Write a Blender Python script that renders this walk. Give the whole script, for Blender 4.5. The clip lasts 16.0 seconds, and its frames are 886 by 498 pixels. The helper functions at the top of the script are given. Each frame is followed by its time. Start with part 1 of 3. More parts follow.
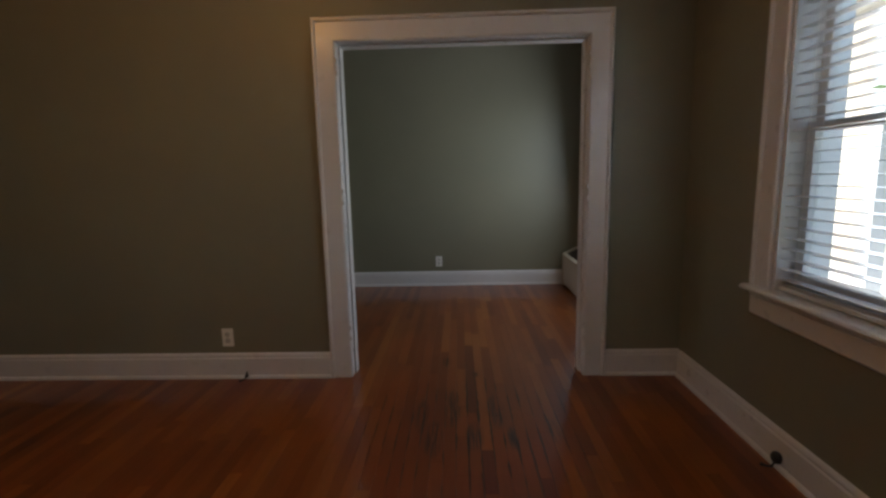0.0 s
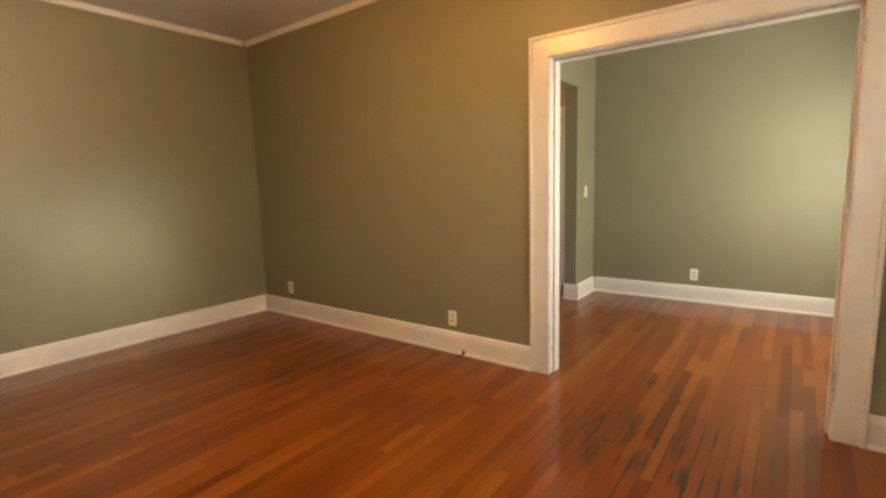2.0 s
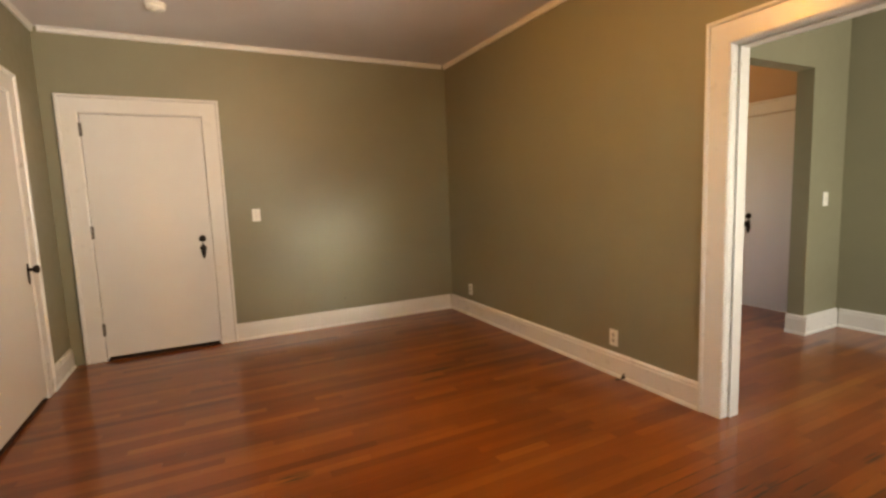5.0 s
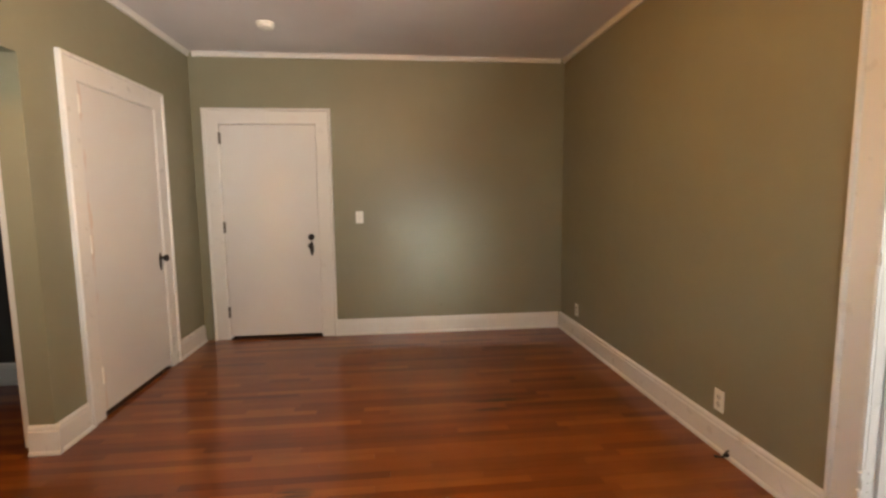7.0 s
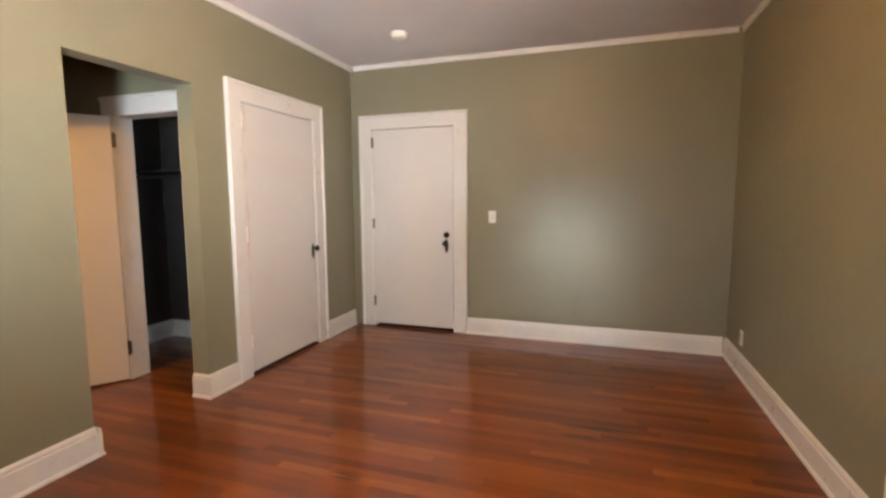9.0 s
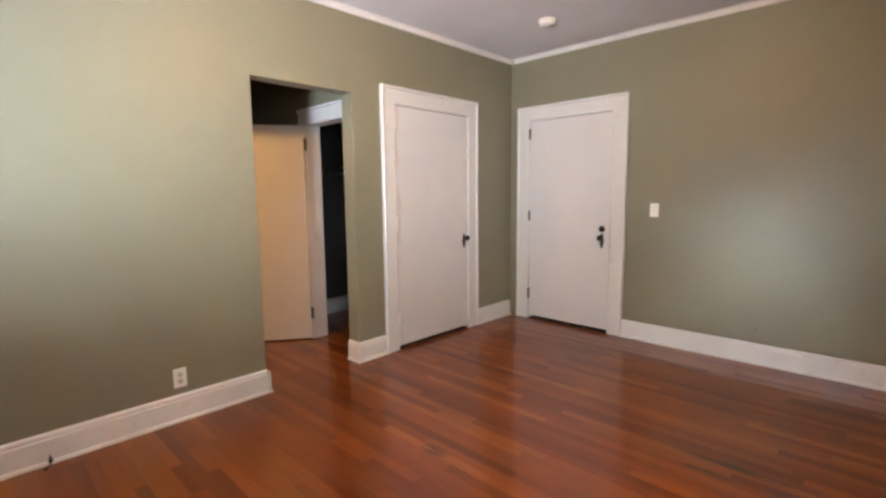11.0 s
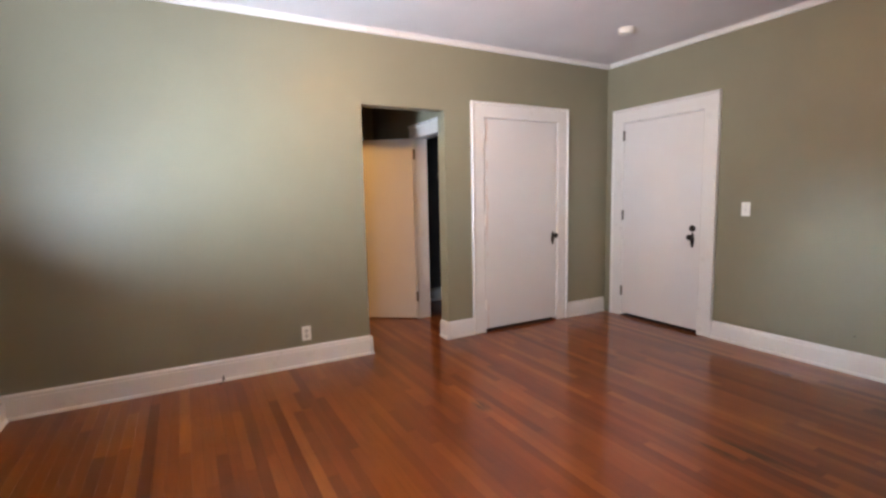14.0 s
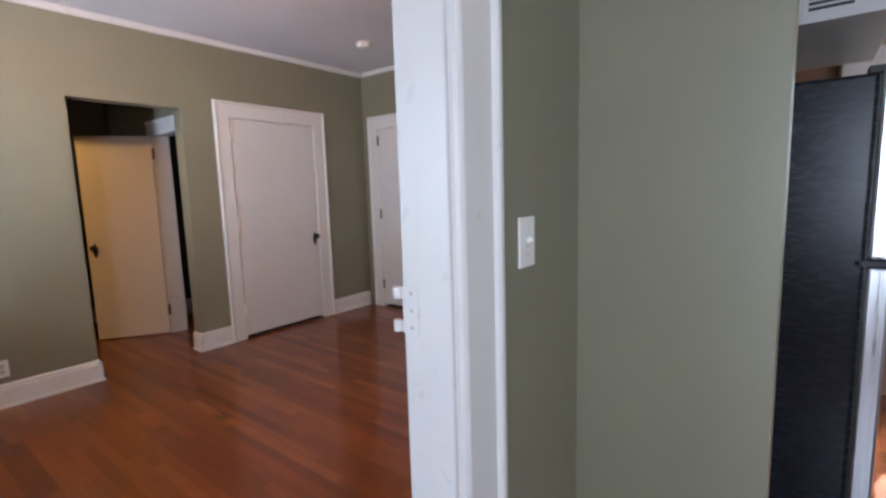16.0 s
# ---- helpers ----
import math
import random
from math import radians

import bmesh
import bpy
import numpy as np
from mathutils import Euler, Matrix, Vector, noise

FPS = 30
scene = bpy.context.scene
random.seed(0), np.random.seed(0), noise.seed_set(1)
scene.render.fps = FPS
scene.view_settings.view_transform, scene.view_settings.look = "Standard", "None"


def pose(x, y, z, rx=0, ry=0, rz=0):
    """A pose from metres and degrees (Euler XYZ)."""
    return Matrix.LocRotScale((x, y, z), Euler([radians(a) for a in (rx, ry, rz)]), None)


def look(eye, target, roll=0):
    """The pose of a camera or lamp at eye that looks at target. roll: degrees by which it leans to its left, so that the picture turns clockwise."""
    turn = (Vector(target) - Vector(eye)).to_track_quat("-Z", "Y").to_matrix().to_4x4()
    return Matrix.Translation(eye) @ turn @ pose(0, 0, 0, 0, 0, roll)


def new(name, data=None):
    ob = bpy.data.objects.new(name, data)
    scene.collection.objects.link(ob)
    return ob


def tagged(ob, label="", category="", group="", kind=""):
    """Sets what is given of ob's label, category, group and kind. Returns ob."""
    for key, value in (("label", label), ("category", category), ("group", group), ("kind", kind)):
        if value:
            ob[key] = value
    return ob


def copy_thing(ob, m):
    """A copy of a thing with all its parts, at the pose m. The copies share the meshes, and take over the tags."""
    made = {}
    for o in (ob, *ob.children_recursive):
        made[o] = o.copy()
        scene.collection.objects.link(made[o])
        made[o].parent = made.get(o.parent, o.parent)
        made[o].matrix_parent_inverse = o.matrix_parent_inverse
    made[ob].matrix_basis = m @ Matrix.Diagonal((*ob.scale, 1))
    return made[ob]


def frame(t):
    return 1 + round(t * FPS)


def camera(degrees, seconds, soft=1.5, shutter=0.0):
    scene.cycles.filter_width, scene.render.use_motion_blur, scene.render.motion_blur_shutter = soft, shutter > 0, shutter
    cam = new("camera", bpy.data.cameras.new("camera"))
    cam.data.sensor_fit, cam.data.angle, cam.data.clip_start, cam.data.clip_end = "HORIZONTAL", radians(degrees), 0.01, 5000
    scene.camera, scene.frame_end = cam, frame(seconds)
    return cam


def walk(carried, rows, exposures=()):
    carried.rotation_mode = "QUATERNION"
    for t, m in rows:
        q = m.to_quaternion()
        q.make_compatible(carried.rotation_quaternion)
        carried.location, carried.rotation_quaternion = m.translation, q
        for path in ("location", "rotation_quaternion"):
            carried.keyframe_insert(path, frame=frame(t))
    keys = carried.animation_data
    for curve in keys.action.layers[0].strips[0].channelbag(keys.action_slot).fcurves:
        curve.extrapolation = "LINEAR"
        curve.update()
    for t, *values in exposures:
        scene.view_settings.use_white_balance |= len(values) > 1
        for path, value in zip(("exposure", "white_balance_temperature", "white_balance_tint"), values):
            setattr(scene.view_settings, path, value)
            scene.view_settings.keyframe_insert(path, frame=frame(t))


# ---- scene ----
cam = camera(86.3, 16.0, soft=2.6)
PATH = [
    (0, (3.89, -2.811, 1.233), (3.821, -0.835, 0.93), -1.3),
    (0.5, (3.957, -2.796, 1.25), (3.635, -0.845, 0.947), -1.5),
    (1, (4.209, -2.856, 1.305), (3.491, -1.014, 1.001), -1.7),
    (1.5, (4.364, -2.83, 1.275), (3.368, -1.119, 0.988), -1.4),
    (2, (4.449, -2.792, 1.266), (3.26, -1.207, 0.992), -1.7),
    (2.5, (4.563, -2.774, 1.285), (3.207, -1.328, 1.023), -2.1),
    (3, (4.679, -2.762, 1.291), (3.166, -1.479, 1.04), -2.4),
    (3.5, (4.738, -2.68, 1.273), (3.096, -1.564, 1.029), -2.4),
    (3.7, (4.728, -2.63, 1.256), (3.05, -1.564, 1.029), -2.8),
    (5.8, (4.788, -2.192, 1.327), (2.92, -1.523, 1.085), -1.0),
    (6, (4.721, -2.079, 1.335), (2.822, -1.499, 1.097), -0.8),
    (6.5, (4.695, -1.893, 1.325), (2.746, -1.503, 1.103), 0.2),
    (7, (4.682, -1.707, 1.356), (2.704, -1.504, 1.139), -0.6),
    (7.5, (4.66, -1.523, 1.349), (2.668, -1.524, 1.163), -0.7),
    (8, (4.622, -1.323, 1.351), (2.642, -1.543, 1.181), -0.5),
    (8.5, (4.552, -1.168, 1.367), (2.611, -1.607, 1.17), -0.1),
    (9, (4.491, -1.039, 1.354), (2.606, -1.672, 1.14), -0.3),
    (11.5, (4.197, -0.369, 1.337), (2.905, -1.882, 1.129), -1.0),
    (12, (4.208, -0.209, 1.306), (3.088, -1.857, 1.137), -1.4),
    (12.5, (3.95, -0.141, 1.32), (3.108, -1.945, 1.131), -1.0),
    (13, (3.97, -0.027, 1.355), (3.214, -1.866, 1.14), -0.4),
    (13.5, (4.1, 0.093, 1.328), (3.274, -1.716, 1.119), -0.7),
    (14, (4.145, 0.232, 1.331), (3.195, -1.514, 1.11), -1.2),
    (14.5, (4.204, 0.449, 1.352), (3.097, -1.199, 1.112), -1.0),
    (15, (4.075, 0.594, 1.372), (2.84, -0.958, 1.114), -0.7),
    (15.5, (3.947, 0.604, 1.379), (2.567, -0.819, 1.111), -0.8),
    (16, (3.908, 0.646, 1.372), (2.347, -0.578, 1.116), -1.7),
]
EXPOSURES = [(0, 0.95, 6000, 10), (0.5, 1.60, 6500, 10), (1.0, 2.50, 7600, 10), (1.5, 2.83, 8300, 10), (2.5, 3.20, 9300, 10), (3.5, 3.12, 9300, 10), (6, 2.79, 7850, 10),
             (7, 2.77, 7350, 10), (9, 3.15, 6450, 10), (11.5, 3.10, 5850, 11), (13, 3.04, 5700, 12), (14.5, 3.07, 5700, 13), (15.5, 2.75, 5650, 14), (16, 2.46, 5500, 15)]
walk(cam, [(t, look(eye, target, roll)) for t, eye, target, roll in PATH], EXPOSURES)

# ---- world, sun, large lights ----
world = bpy.data.worlds.new("world")
scene.world = world
world.use_nodes = True
sky = world.node_tree.nodes.new("ShaderNodeTexSky")
sky.sky_type, sky.sun_disc = "NISHITA", False
sky.sun_elevation, sky.sun_rotation = radians(52), radians(-72)
back = world.node_tree.nodes["Background"]
back.inputs[1].default_value = 0.15
world.node_tree.links.new(sky.outputs[0], back.inputs[0])


def lamp(name, kind, m, energy, color, **sizes):
    data = bpy.data.lights.new(name, kind)
    data.energy, data.color = energy, color
    if kind == "AREA":
        data.shape, data.size, data.size_y = "RECTANGLE", sizes["w"], sizes["h"]
        data.spread = radians(sizes["spread"])
    elif kind == "SUN":
        data.angle = radians(0.5)
    else:
        data.shadow_soft_size = sizes["r"]
    ob = new(name, data)
    ob.matrix_world = m
    return ob


lamp("sun", "SUN", look((-6, 2, 8), (0, 0.0, 0)), 5.0, (1, 0.95, 0.87))
# area lamps added in the window openings in place of daylight: the room's, the far room's, the kitchen's
# light thrown up from the bright drive, level light straight across the room, and the spread of the sky
for y in (-1.40, -1.62):
    lamp("daylight_a", "AREA", look((5.30, y, 1.30), (5.30 - 0.70, y - 0.71, 1.30 + 0.86)), 6.6, (0.86, 0.93, 1.0), w=0.16, h=0.90, spread=113)
# narrow beam added to draw the bright patch on the west wall
lamp("daylight_a", "AREA", look((5.292, -1.31, 1.36), (0.0, -1.36, 0.70)), 0.22, (0.84, 0.96, 0.98), w=0.90, h=1.16, spread=11)
lamp("daylight_a", "AREA", look((5.288, -1.31, 1.40), (0.0, -2.30, 1.00)), 1.7, (0.84, 0.94, 1.0), w=0.30, h=1.10, spread=110)
lamp("daylight_b", "AREA", look((5.20, 1.45, 1.40), (3.2, 1.25, 1.20)), 8.2, (0.90, 0.95, 1.0), w=0.88, h=1.16, spread=180)
lamp("daylight_kitchen", "AREA", look((-0.04, 1.78, 1.45), (2, 1.78, 1.3)), 0.13, (0.86, 0.93, 1.0), w=0.82, h=0.98, spread=180)
lamp("bulb_a", "POINT", pose(2.68, -1.72, 2.56), 8.0, (1.0, 0.47, 0.11), r=0.05)
lamp("bulb_kitchen", "POINT", pose(1.5, 1.7, 2.54), 1.0, (1.0, 0.50, 0.18), r=0.05)
# added bulb, unseen behind the south wall, that warms the open closet leaf
lamp("added_bulb_hall", "POINT", pose(3.75, -4.05, 1.99), 5.6, (1.0, 0.48, 0.11), r=0.05)


# ---- materials ----
def material(name, build):
    m = bpy.data.materials.new(name)
    m.use_nodes = True
    nt = m.node_tree
    build(nt, nt.nodes["Principled BSDF"])
    return m


def node(nt, kind, **props):
    n = nt.nodes.new("ShaderNode" + kind)
    for k, v in props.items():
        if k == "op":
            n.operation = v
        elif k == "blend":
            n.blend_type = v
        elif k == "data":
            n.data_type = v
    return n


def rgba(c):
    return (*c, 1.0)


def mixer(nt, fac, a, b, blend="MIX"):
    """A colour mix; fac, a and b are sockets or values."""
    n = node(nt, "Mix", data="RGBA", blend=blend)
    for slot, v in ((0, fac), (6, a), (7, b)):
        if isinstance(v, bpy.types.NodeSocket):
            nt.links.new(v, n.inputs[slot])
        else:
            n.inputs[slot].default_value = v if slot == 0 else rgba(v)
    return n.outputs[2]


def calc(nt, op, a, b=0.0, c=0.0):
    n = node(nt, "Math", op=op)
    for slot, v in enumerate((a, b, c)):
        if isinstance(v, bpy.types.NodeSocket):
            nt.links.new(v, n.inputs[slot])
        else:
            n.inputs[slot].default_value = v
    return n.outputs[0]


def ramp(nt, src, stops):
    n = node(nt, "ValToRGB")
    while len(n.color_ramp.elements) < len(stops):
        n.color_ramp.elements.new(0.5)
    for e, (p, c) in zip(n.color_ramp.elements, stops):
        e.position, e.color = p, rgba(c)
    nt.links.new(src, n.inputs[0])
    return n.outputs[0]


def place(nt, scale=(1, 1, 1), world_space=True, shift=None):
    src = node(nt, "NewGeometry").outputs["Position"] if world_space else node(nt, "TexCoord").outputs["Object"]
    if shift is not None:
        add = nt.nodes.new("ShaderNodeVectorMath")
        add.operation = "ADD"
        nt.links.new(src, add.inputs[0])
        nt.links.new(shift, add.inputs[1])
        src = add.outputs[0]
    mp = node(nt, "Mapping")
    mp.inputs["Scale"].default_value = scale
    nt.links.new(src, mp.inputs[0])
    return mp.outputs[0]


def grain(nt, vec, scale, detail=4.0, rough=0.55):
    n = node(nt, "TexNoise")
    n.inputs["Scale"].default_value, n.inputs["Detail"].default_value, n.inputs["Roughness"].default_value = scale, detail, rough
    nt.links.new(vec, n.inputs["Vector"])
    return n.outputs[0]


def bump(nt, bsdf, height, strength, dist):
    b = node(nt, "Bump")
    b.inputs["Strength"].default_value, b.inputs["Distance"].default_value = strength, dist
    nt.links.new(height, b.inputs["Height"])
    nt.links.new(b.outputs[0], bsdf.inputs["Normal"])


def paint(name, color, rough, spread=0.06, relief=0.25, fine=260.0, dirt=(0.5, 0.42, 0.3), dirt_amount=0.0):
    def build(nt, bsdf):
        vec = place(nt)
        big, small = grain(nt, vec, 1.7, 3), grain(nt, vec, fine, 2)
        dark = tuple(c * (1 - spread) for c in color)
        lite = tuple(min(1, c * (1 + spread)) for c in color)
        col = ramp(nt, big, [(0.3, dark), (0.7, lite)])
        if dirt_amount:
            spots = ramp(nt, grain(nt, vec, 9, 6, 0.7), [(0.56, (0, 0, 0)), (0.75, (1, 1, 1))])
            col = mixer(nt, calc(nt, "MULTIPLY", spots, dirt_amount), col, dirt)
        nt.links.new(col, bsdf.inputs["Base Color"])
        r = calc(nt, "MULTIPLY_ADD", grain(nt, vec, 14, 4), 0.18, rough - 0.09)
        nt.links.new(r, bsdf.inputs["Roughness"])
        bump(nt, bsdf, small, relief, 0.0012)

    return material(name, build)


def planks(name, island):
    """Worn, varnished strip floor; each strip takes its own tone."""

    def build(nt, bsdf):
        rnd = node(nt, "NewGeometry").outputs["Random Per Island"] if island else node(nt, "ObjectInfo").outputs["Random"]
        shift = node(nt, "CombineXYZ")
        nt.links.new(calc(nt, "MULTIPLY", rnd, 37.0), shift.inputs[0])
        nt.links.new(calc(nt, "MULTIPLY", rnd, 91.0), shift.inputs[1])
        fibre = grain(nt, place(nt, (1, 0.045, 1), shift=shift.outputs[0]), 90, 5, 0.6)
        figure = grain(nt, place(nt, (1, 0.09, 1), shift=shift.outputs[0]), 24, 4, 0.6)
        tone = ramp(nt, rnd, [(0.0, FLOOR[0]), (0.12, FLOOR[1]), (0.45, FLOOR[2]), (0.78, FLOOR[3]), (1.0, FLOOR[4])])
        col = mixer(nt, 1.0, tone, ramp(nt, fibre, [(0.3, (0.91, 0.89, 0.87)), (0.62, (1.04, 1.04, 1.03))]), "MULTIPLY")
        col = mixer(nt, 1.0, col, ramp(nt, figure, [(0.32, (0.91, 0.88, 0.86)), (0.5, (1, 1, 1)), (0.75, (1.06, 1.06, 1.05))]), "MULTIPLY")
        flat = place(nt)
        cloud = ramp(nt, grain(nt, flat, 1.3, 4), [(0.3, (0.80, 0.77, 0.75)), (0.68, (1.08, 1.08, 1.06))])
        col = mixer(nt, 1.0, col, cloud, "MULTIPLY")
        # black water marks along the strips, near the wide doorway and in the north-west of the room
        sep = node(nt, "SeparateXYZ")
        nt.links.new(node(nt, "NewGeometry").outputs["Position"], sep.inputs[0])
        marks = None
        for cx, cy, rx, ry in ((3.75, -0.72, 0.055, 0.18), (3.95, -0.70, 0.05, 0.14), (3.84, -0.42, 0.05, 0.22), (4.07, -0.45, 0.05, 0.2),
                               (4.33, -0.66, 0.035, 0.13), (4.13, -0.72, 0.03, 0.12), (3.68, -0.5, 0.04, 0.2), (1.70, -1.02, 0.05, 0.26), (1.82, -1.10, 0.03, 0.14),
                               (2.57, -2.2, 0.05, 0.11), (3.975, 0.01, 0.022, 0.05), (3.79, 0.22, 0.028, 0.10)):
            dx = calc(nt, "DIVIDE", calc(nt, "SUBTRACT", sep.outputs[0], cx), rx)
            dy = calc(nt, "DIVIDE", calc(nt, "SUBTRACT", sep.outputs[1], cy), ry)
            near = calc(nt, "SUBTRACT", 1.0, calc(nt, "ADD", calc(nt, "MULTIPLY", dx, dx), calc(nt, "MULTIPLY", dy, dy)))
            near = calc(nt, "MAXIMUM", near, 0.0)
            marks = near if marks is None else calc(nt, "MAXIMUM", marks, near)
        streak = grain(nt, place(nt, (1, 0.05, 1), shift=shift.outputs[0]), 75, 4, 0.6)
        streak = ramp(nt, streak, [(0.41, (0, 0, 0)), (0.57, (1, 1, 1))])
        col = mixer(nt, calc(nt, "MULTIPLY", calc(nt, "MULTIPLY", streak, calc(nt, "POWER", marks, 0.8)), 0.95), col, (0.022, 0.014, 0.012))
        # old dirt that has crept into the joints where the varnish is worn through
        across = calc(nt, "FRACT", calc(nt, "DIVIDE", calc(nt, "ADD", sep.outputs[0], 0.13), 0.057))
        edge = calc(nt, "MULTIPLY", calc(nt, "ABSOLUTE", calc(nt, "SUBTRACT", across, 0.5)), 2.0)
        crept = calc(nt, "ADD", edge, calc(nt, "MULTIPLY_ADD", grain(nt, place(nt, (1, 0.2, 1)), 22, 3), 1.2, -0.60))
        crept = ramp(nt, crept, [(0.84, (0, 0, 0)), (1.0, (1, 1, 1))])
        dx = calc(nt, "DIVIDE", calc(nt, "SUBTRACT", sep.outputs[0], 3.95), 0.62)
        dy = calc(nt, "DIVIDE", calc(nt, "SUBTRACT", sep.outputs[1], -0.62), 0.62)
        worn = calc(nt, "MAXIMUM", calc(nt, "SUBTRACT", 1.0, calc(nt, "ADD", calc(nt, "MULTIPLY", dx, dx), calc(nt, "MULTIPLY", dy, dy))), 0.0)
        col = mixer(nt, calc(nt, "MULTIPLY", calc(nt, "MULTIPLY", crept, calc(nt, "POWER", worn, 0.5)), 0.97), col, (0.018, 0.010, 0.007))
        nt.links.new(col, bsdf.inputs["Base Color"])
        r = calc(nt, "MULTIPLY_ADD", grain(nt, flat, 5, 4, 0.6), 0.07, 0.278)
        nt.links.new(calc(nt, "ADD", r, calc(nt, "MULTIPLY", marks, 0.08)), bsdf.inputs["Roughness"])
        bsdf.inputs["Specular IOR Level"].default_value = 0.22
        bsdf.inputs["Coat Weight"].default_value = 0.55
        bsdf.inputs["Coat IOR"].default_value = 1.46
        nt.links.new(calc(nt, "MULTIPLY_ADD", grain(nt, flat, 7, 4, 0.6), 0.10, 0.075), bsdf.inputs["Coat Roughness"])

    return material(name, build)


FLOOR = ((0.112, 0.022, 0.0046), (0.150, 0.034, 0.0060), (0.186, 0.046, 0.0078), (0.216, 0.060, 0.0104), (0.264, 0.088, 0.0165))
SAGE = paint("sage_wall_paint", (0.218, 0.206, 0.138), 0.46, 0.035, 0.3)
# the closet's dimness is put into the colour of its walls and shelf
CLOSET_SHADE = paint("closet_shade_paint", (0.036, 0.033, 0.031), 0.6, 0.1, 0.3)
TAN = paint("tan_wall_paint", (0.40, 0.27, 0.17), 0.5, 0.05, 0.3)
CEIL = paint("ceiling_paint", (0.70, 0.66, 0.655), 0.75, 0.04, 0.5, 120.0)
WHITE = paint("white_gloss_paint", (0.66, 0.645, 0.62), 0.30, 0.03, 0.12, 60.0, (0.55, 0.46, 0.36), 0.22)
DOORPAINT = paint("white_door_paint", (0.63, 0.615, 0.60), 0.36, 0.02, 0.10, 90.0, (0.6, 0.5, 0.42), 0.10)
PLASTIC = paint("ivory_plastic", (0.80, 0.78, 0.72), 0.35, 0.02, 0.03)
# the ivory plastic dimmed: shade of sockets and switch slots put into the colour
DIMPLASTIC = paint("shaded_plastic", (0.58, 0.56, 0.51), 0.4, 0.03, 0.03)
BEIGE = paint("beige_enamel", (0.55, 0.49, 0.38), 0.4, 0.08, 0.2)
# dark base in the floor joints, and the shadow gap under doors as colour
JOINT_GAP_SHADE = paint("dark_joint_gap_shade", (0.030, 0.013, 0.008), 0.9, 0.3, 0.3)
CONCRETE = paint("pale_concrete", (0.80, 0.78, 0.74), 0.85, 0.12, 0.6, 40.0)
SIDING = paint("cream_siding", (0.74, 0.62, 0.48), 0.7, 0.05, 0.3, 50.0)
BARK = paint("bark", (0.11, 0.08, 0.055), 0.9, 0.3, 1.0, 30.0)
CABLE = paint("black_rubber", (0.02, 0.018, 0.017), 0.5, 0.2, 0.1)
SCREW = paint("steel_screw", (0.42, 0.40, 0.37), 0.4, 0.1, 0.1)


def metal(name, color, rough, metallic=1.0, brushed=(1, 1, 1), amount=0.15):
    def build(nt, bsdf):
        vec = place(nt, brushed)
        n = grain(nt, vec, 60, 4)
        col = ramp(nt, n, [(0.3, tuple(c * 0.8 for c in color)), (0.7, tuple(min(1, c * 1.15) for c in color))])
        nt.links.new(col, bsdf.inputs["Base Color"])
        bsdf.inputs["Metallic"].default_value = metallic
        nt.links.new(calc(nt, "MULTIPLY_ADD", n, amount * 2, rough - amount), bsdf.inputs["Roughness"])
        bump(nt, bsdf, n, 0.12, 0.001)

    return material(name, build)


BRONZE = metal("oil_rubbed_bronze", (0.035, 0.028, 0.024), 0.38, 0.8)
HINGE = metal("dull_steel_hinge", (0.16, 0.14, 0.12), 0.42, 0.85)
STEEL = metal("brushed_stainless", (0.62, 0.63, 0.65), 0.32, 1.0, (1, 1, 0.04))


def fridge_side(nt, bsdf):
    bsdf.inputs["Specular IOR Level"].default_value = 0.30


def worn_edge(nt, bsdf):
    """White paint that has chipped and yellowed in a ragged strip along the hinge edge."""
    vec = place(nt)
    sep = node(nt, "SeparateXYZ")
    nt.links.new(vec, sep.inputs[0])
    near = calc(nt, "SUBTRACT", 1.0, calc(nt, "DIVIDE", calc(nt, "ABSOLUTE", calc(nt, "SUBTRACT", sep.outputs[0], 1.60)), 0.055))
    rag = calc(nt, "ADD", near, calc(nt, "MULTIPLY_ADD", grain(nt, place(nt, (1, 1, 0.35)), 16, 6, 0.7), 2.4, -1.55))
    base = ramp(nt, grain(nt, vec, 1.7, 3), [(0.3, (0.617, 0.603, 0.588)), (0.7, (0.643, 0.627, 0.612))])
    nt.links.new(mixer(nt, calc(nt, "MULTIPLY", ramp(nt, rag, [(0.50, (0, 0, 0)), (0.62, (1, 1, 1))]), 0.55), base, (0.58, 0.42, 0.33)), bsdf.inputs["Base Color"])
    nt.links.new(calc(nt, "MULTIPLY_ADD", grain(nt, vec, 14, 4), 0.18, 0.27), bsdf.inputs["Roughness"])
    bump(nt, bsdf, grain(nt, vec, 90, 2), 0.1, 0.0012)


WORNDOOR = material("chipped_door_paint", worn_edge)
FRIDGE = metal("dark_fridge_side", (0.010, 0.010, 0.015), 0.27, 0.0, (0.35, 0.35, 1.4), 0.05)


fridge_side(FRIDGE.node_tree, FRIDGE.node_tree.nodes["Principled BSDF"])


def leafy(nt, bsdf):
    col = ramp(nt, node(nt, "NewGeometry").outputs["Random Per Island"], [(0, (0.03, 0.06, 0.02)), (1, (0.11, 0.17, 0.05))])
    nt.links.new(col, bsdf.inputs["Base Color"])
    bsdf.inputs["Roughness"].default_value = 0.55


LEAF = material("leaf_green", leafy)


def glassy(nt, bsdf):
    bsdf.inputs["Transmission Weight"].default_value = 1.0
    bsdf.inputs["Roughness"].default_value = 0.0
    bsdf.inputs["IOR"].default_value = 1.1
    bsdf.inputs["Base Color"].default_value = (0.97, 0.99, 0.98, 1)


GLASS = material("window_glass", glassy)


GRASS = paint("lawn", (0.09, 0.13, 0.045), 0.9, 0.35, 1.0, 25.0)
OAK = planks("oak_strip", False)
OAKREST = planks("oak_strip_rest", True)


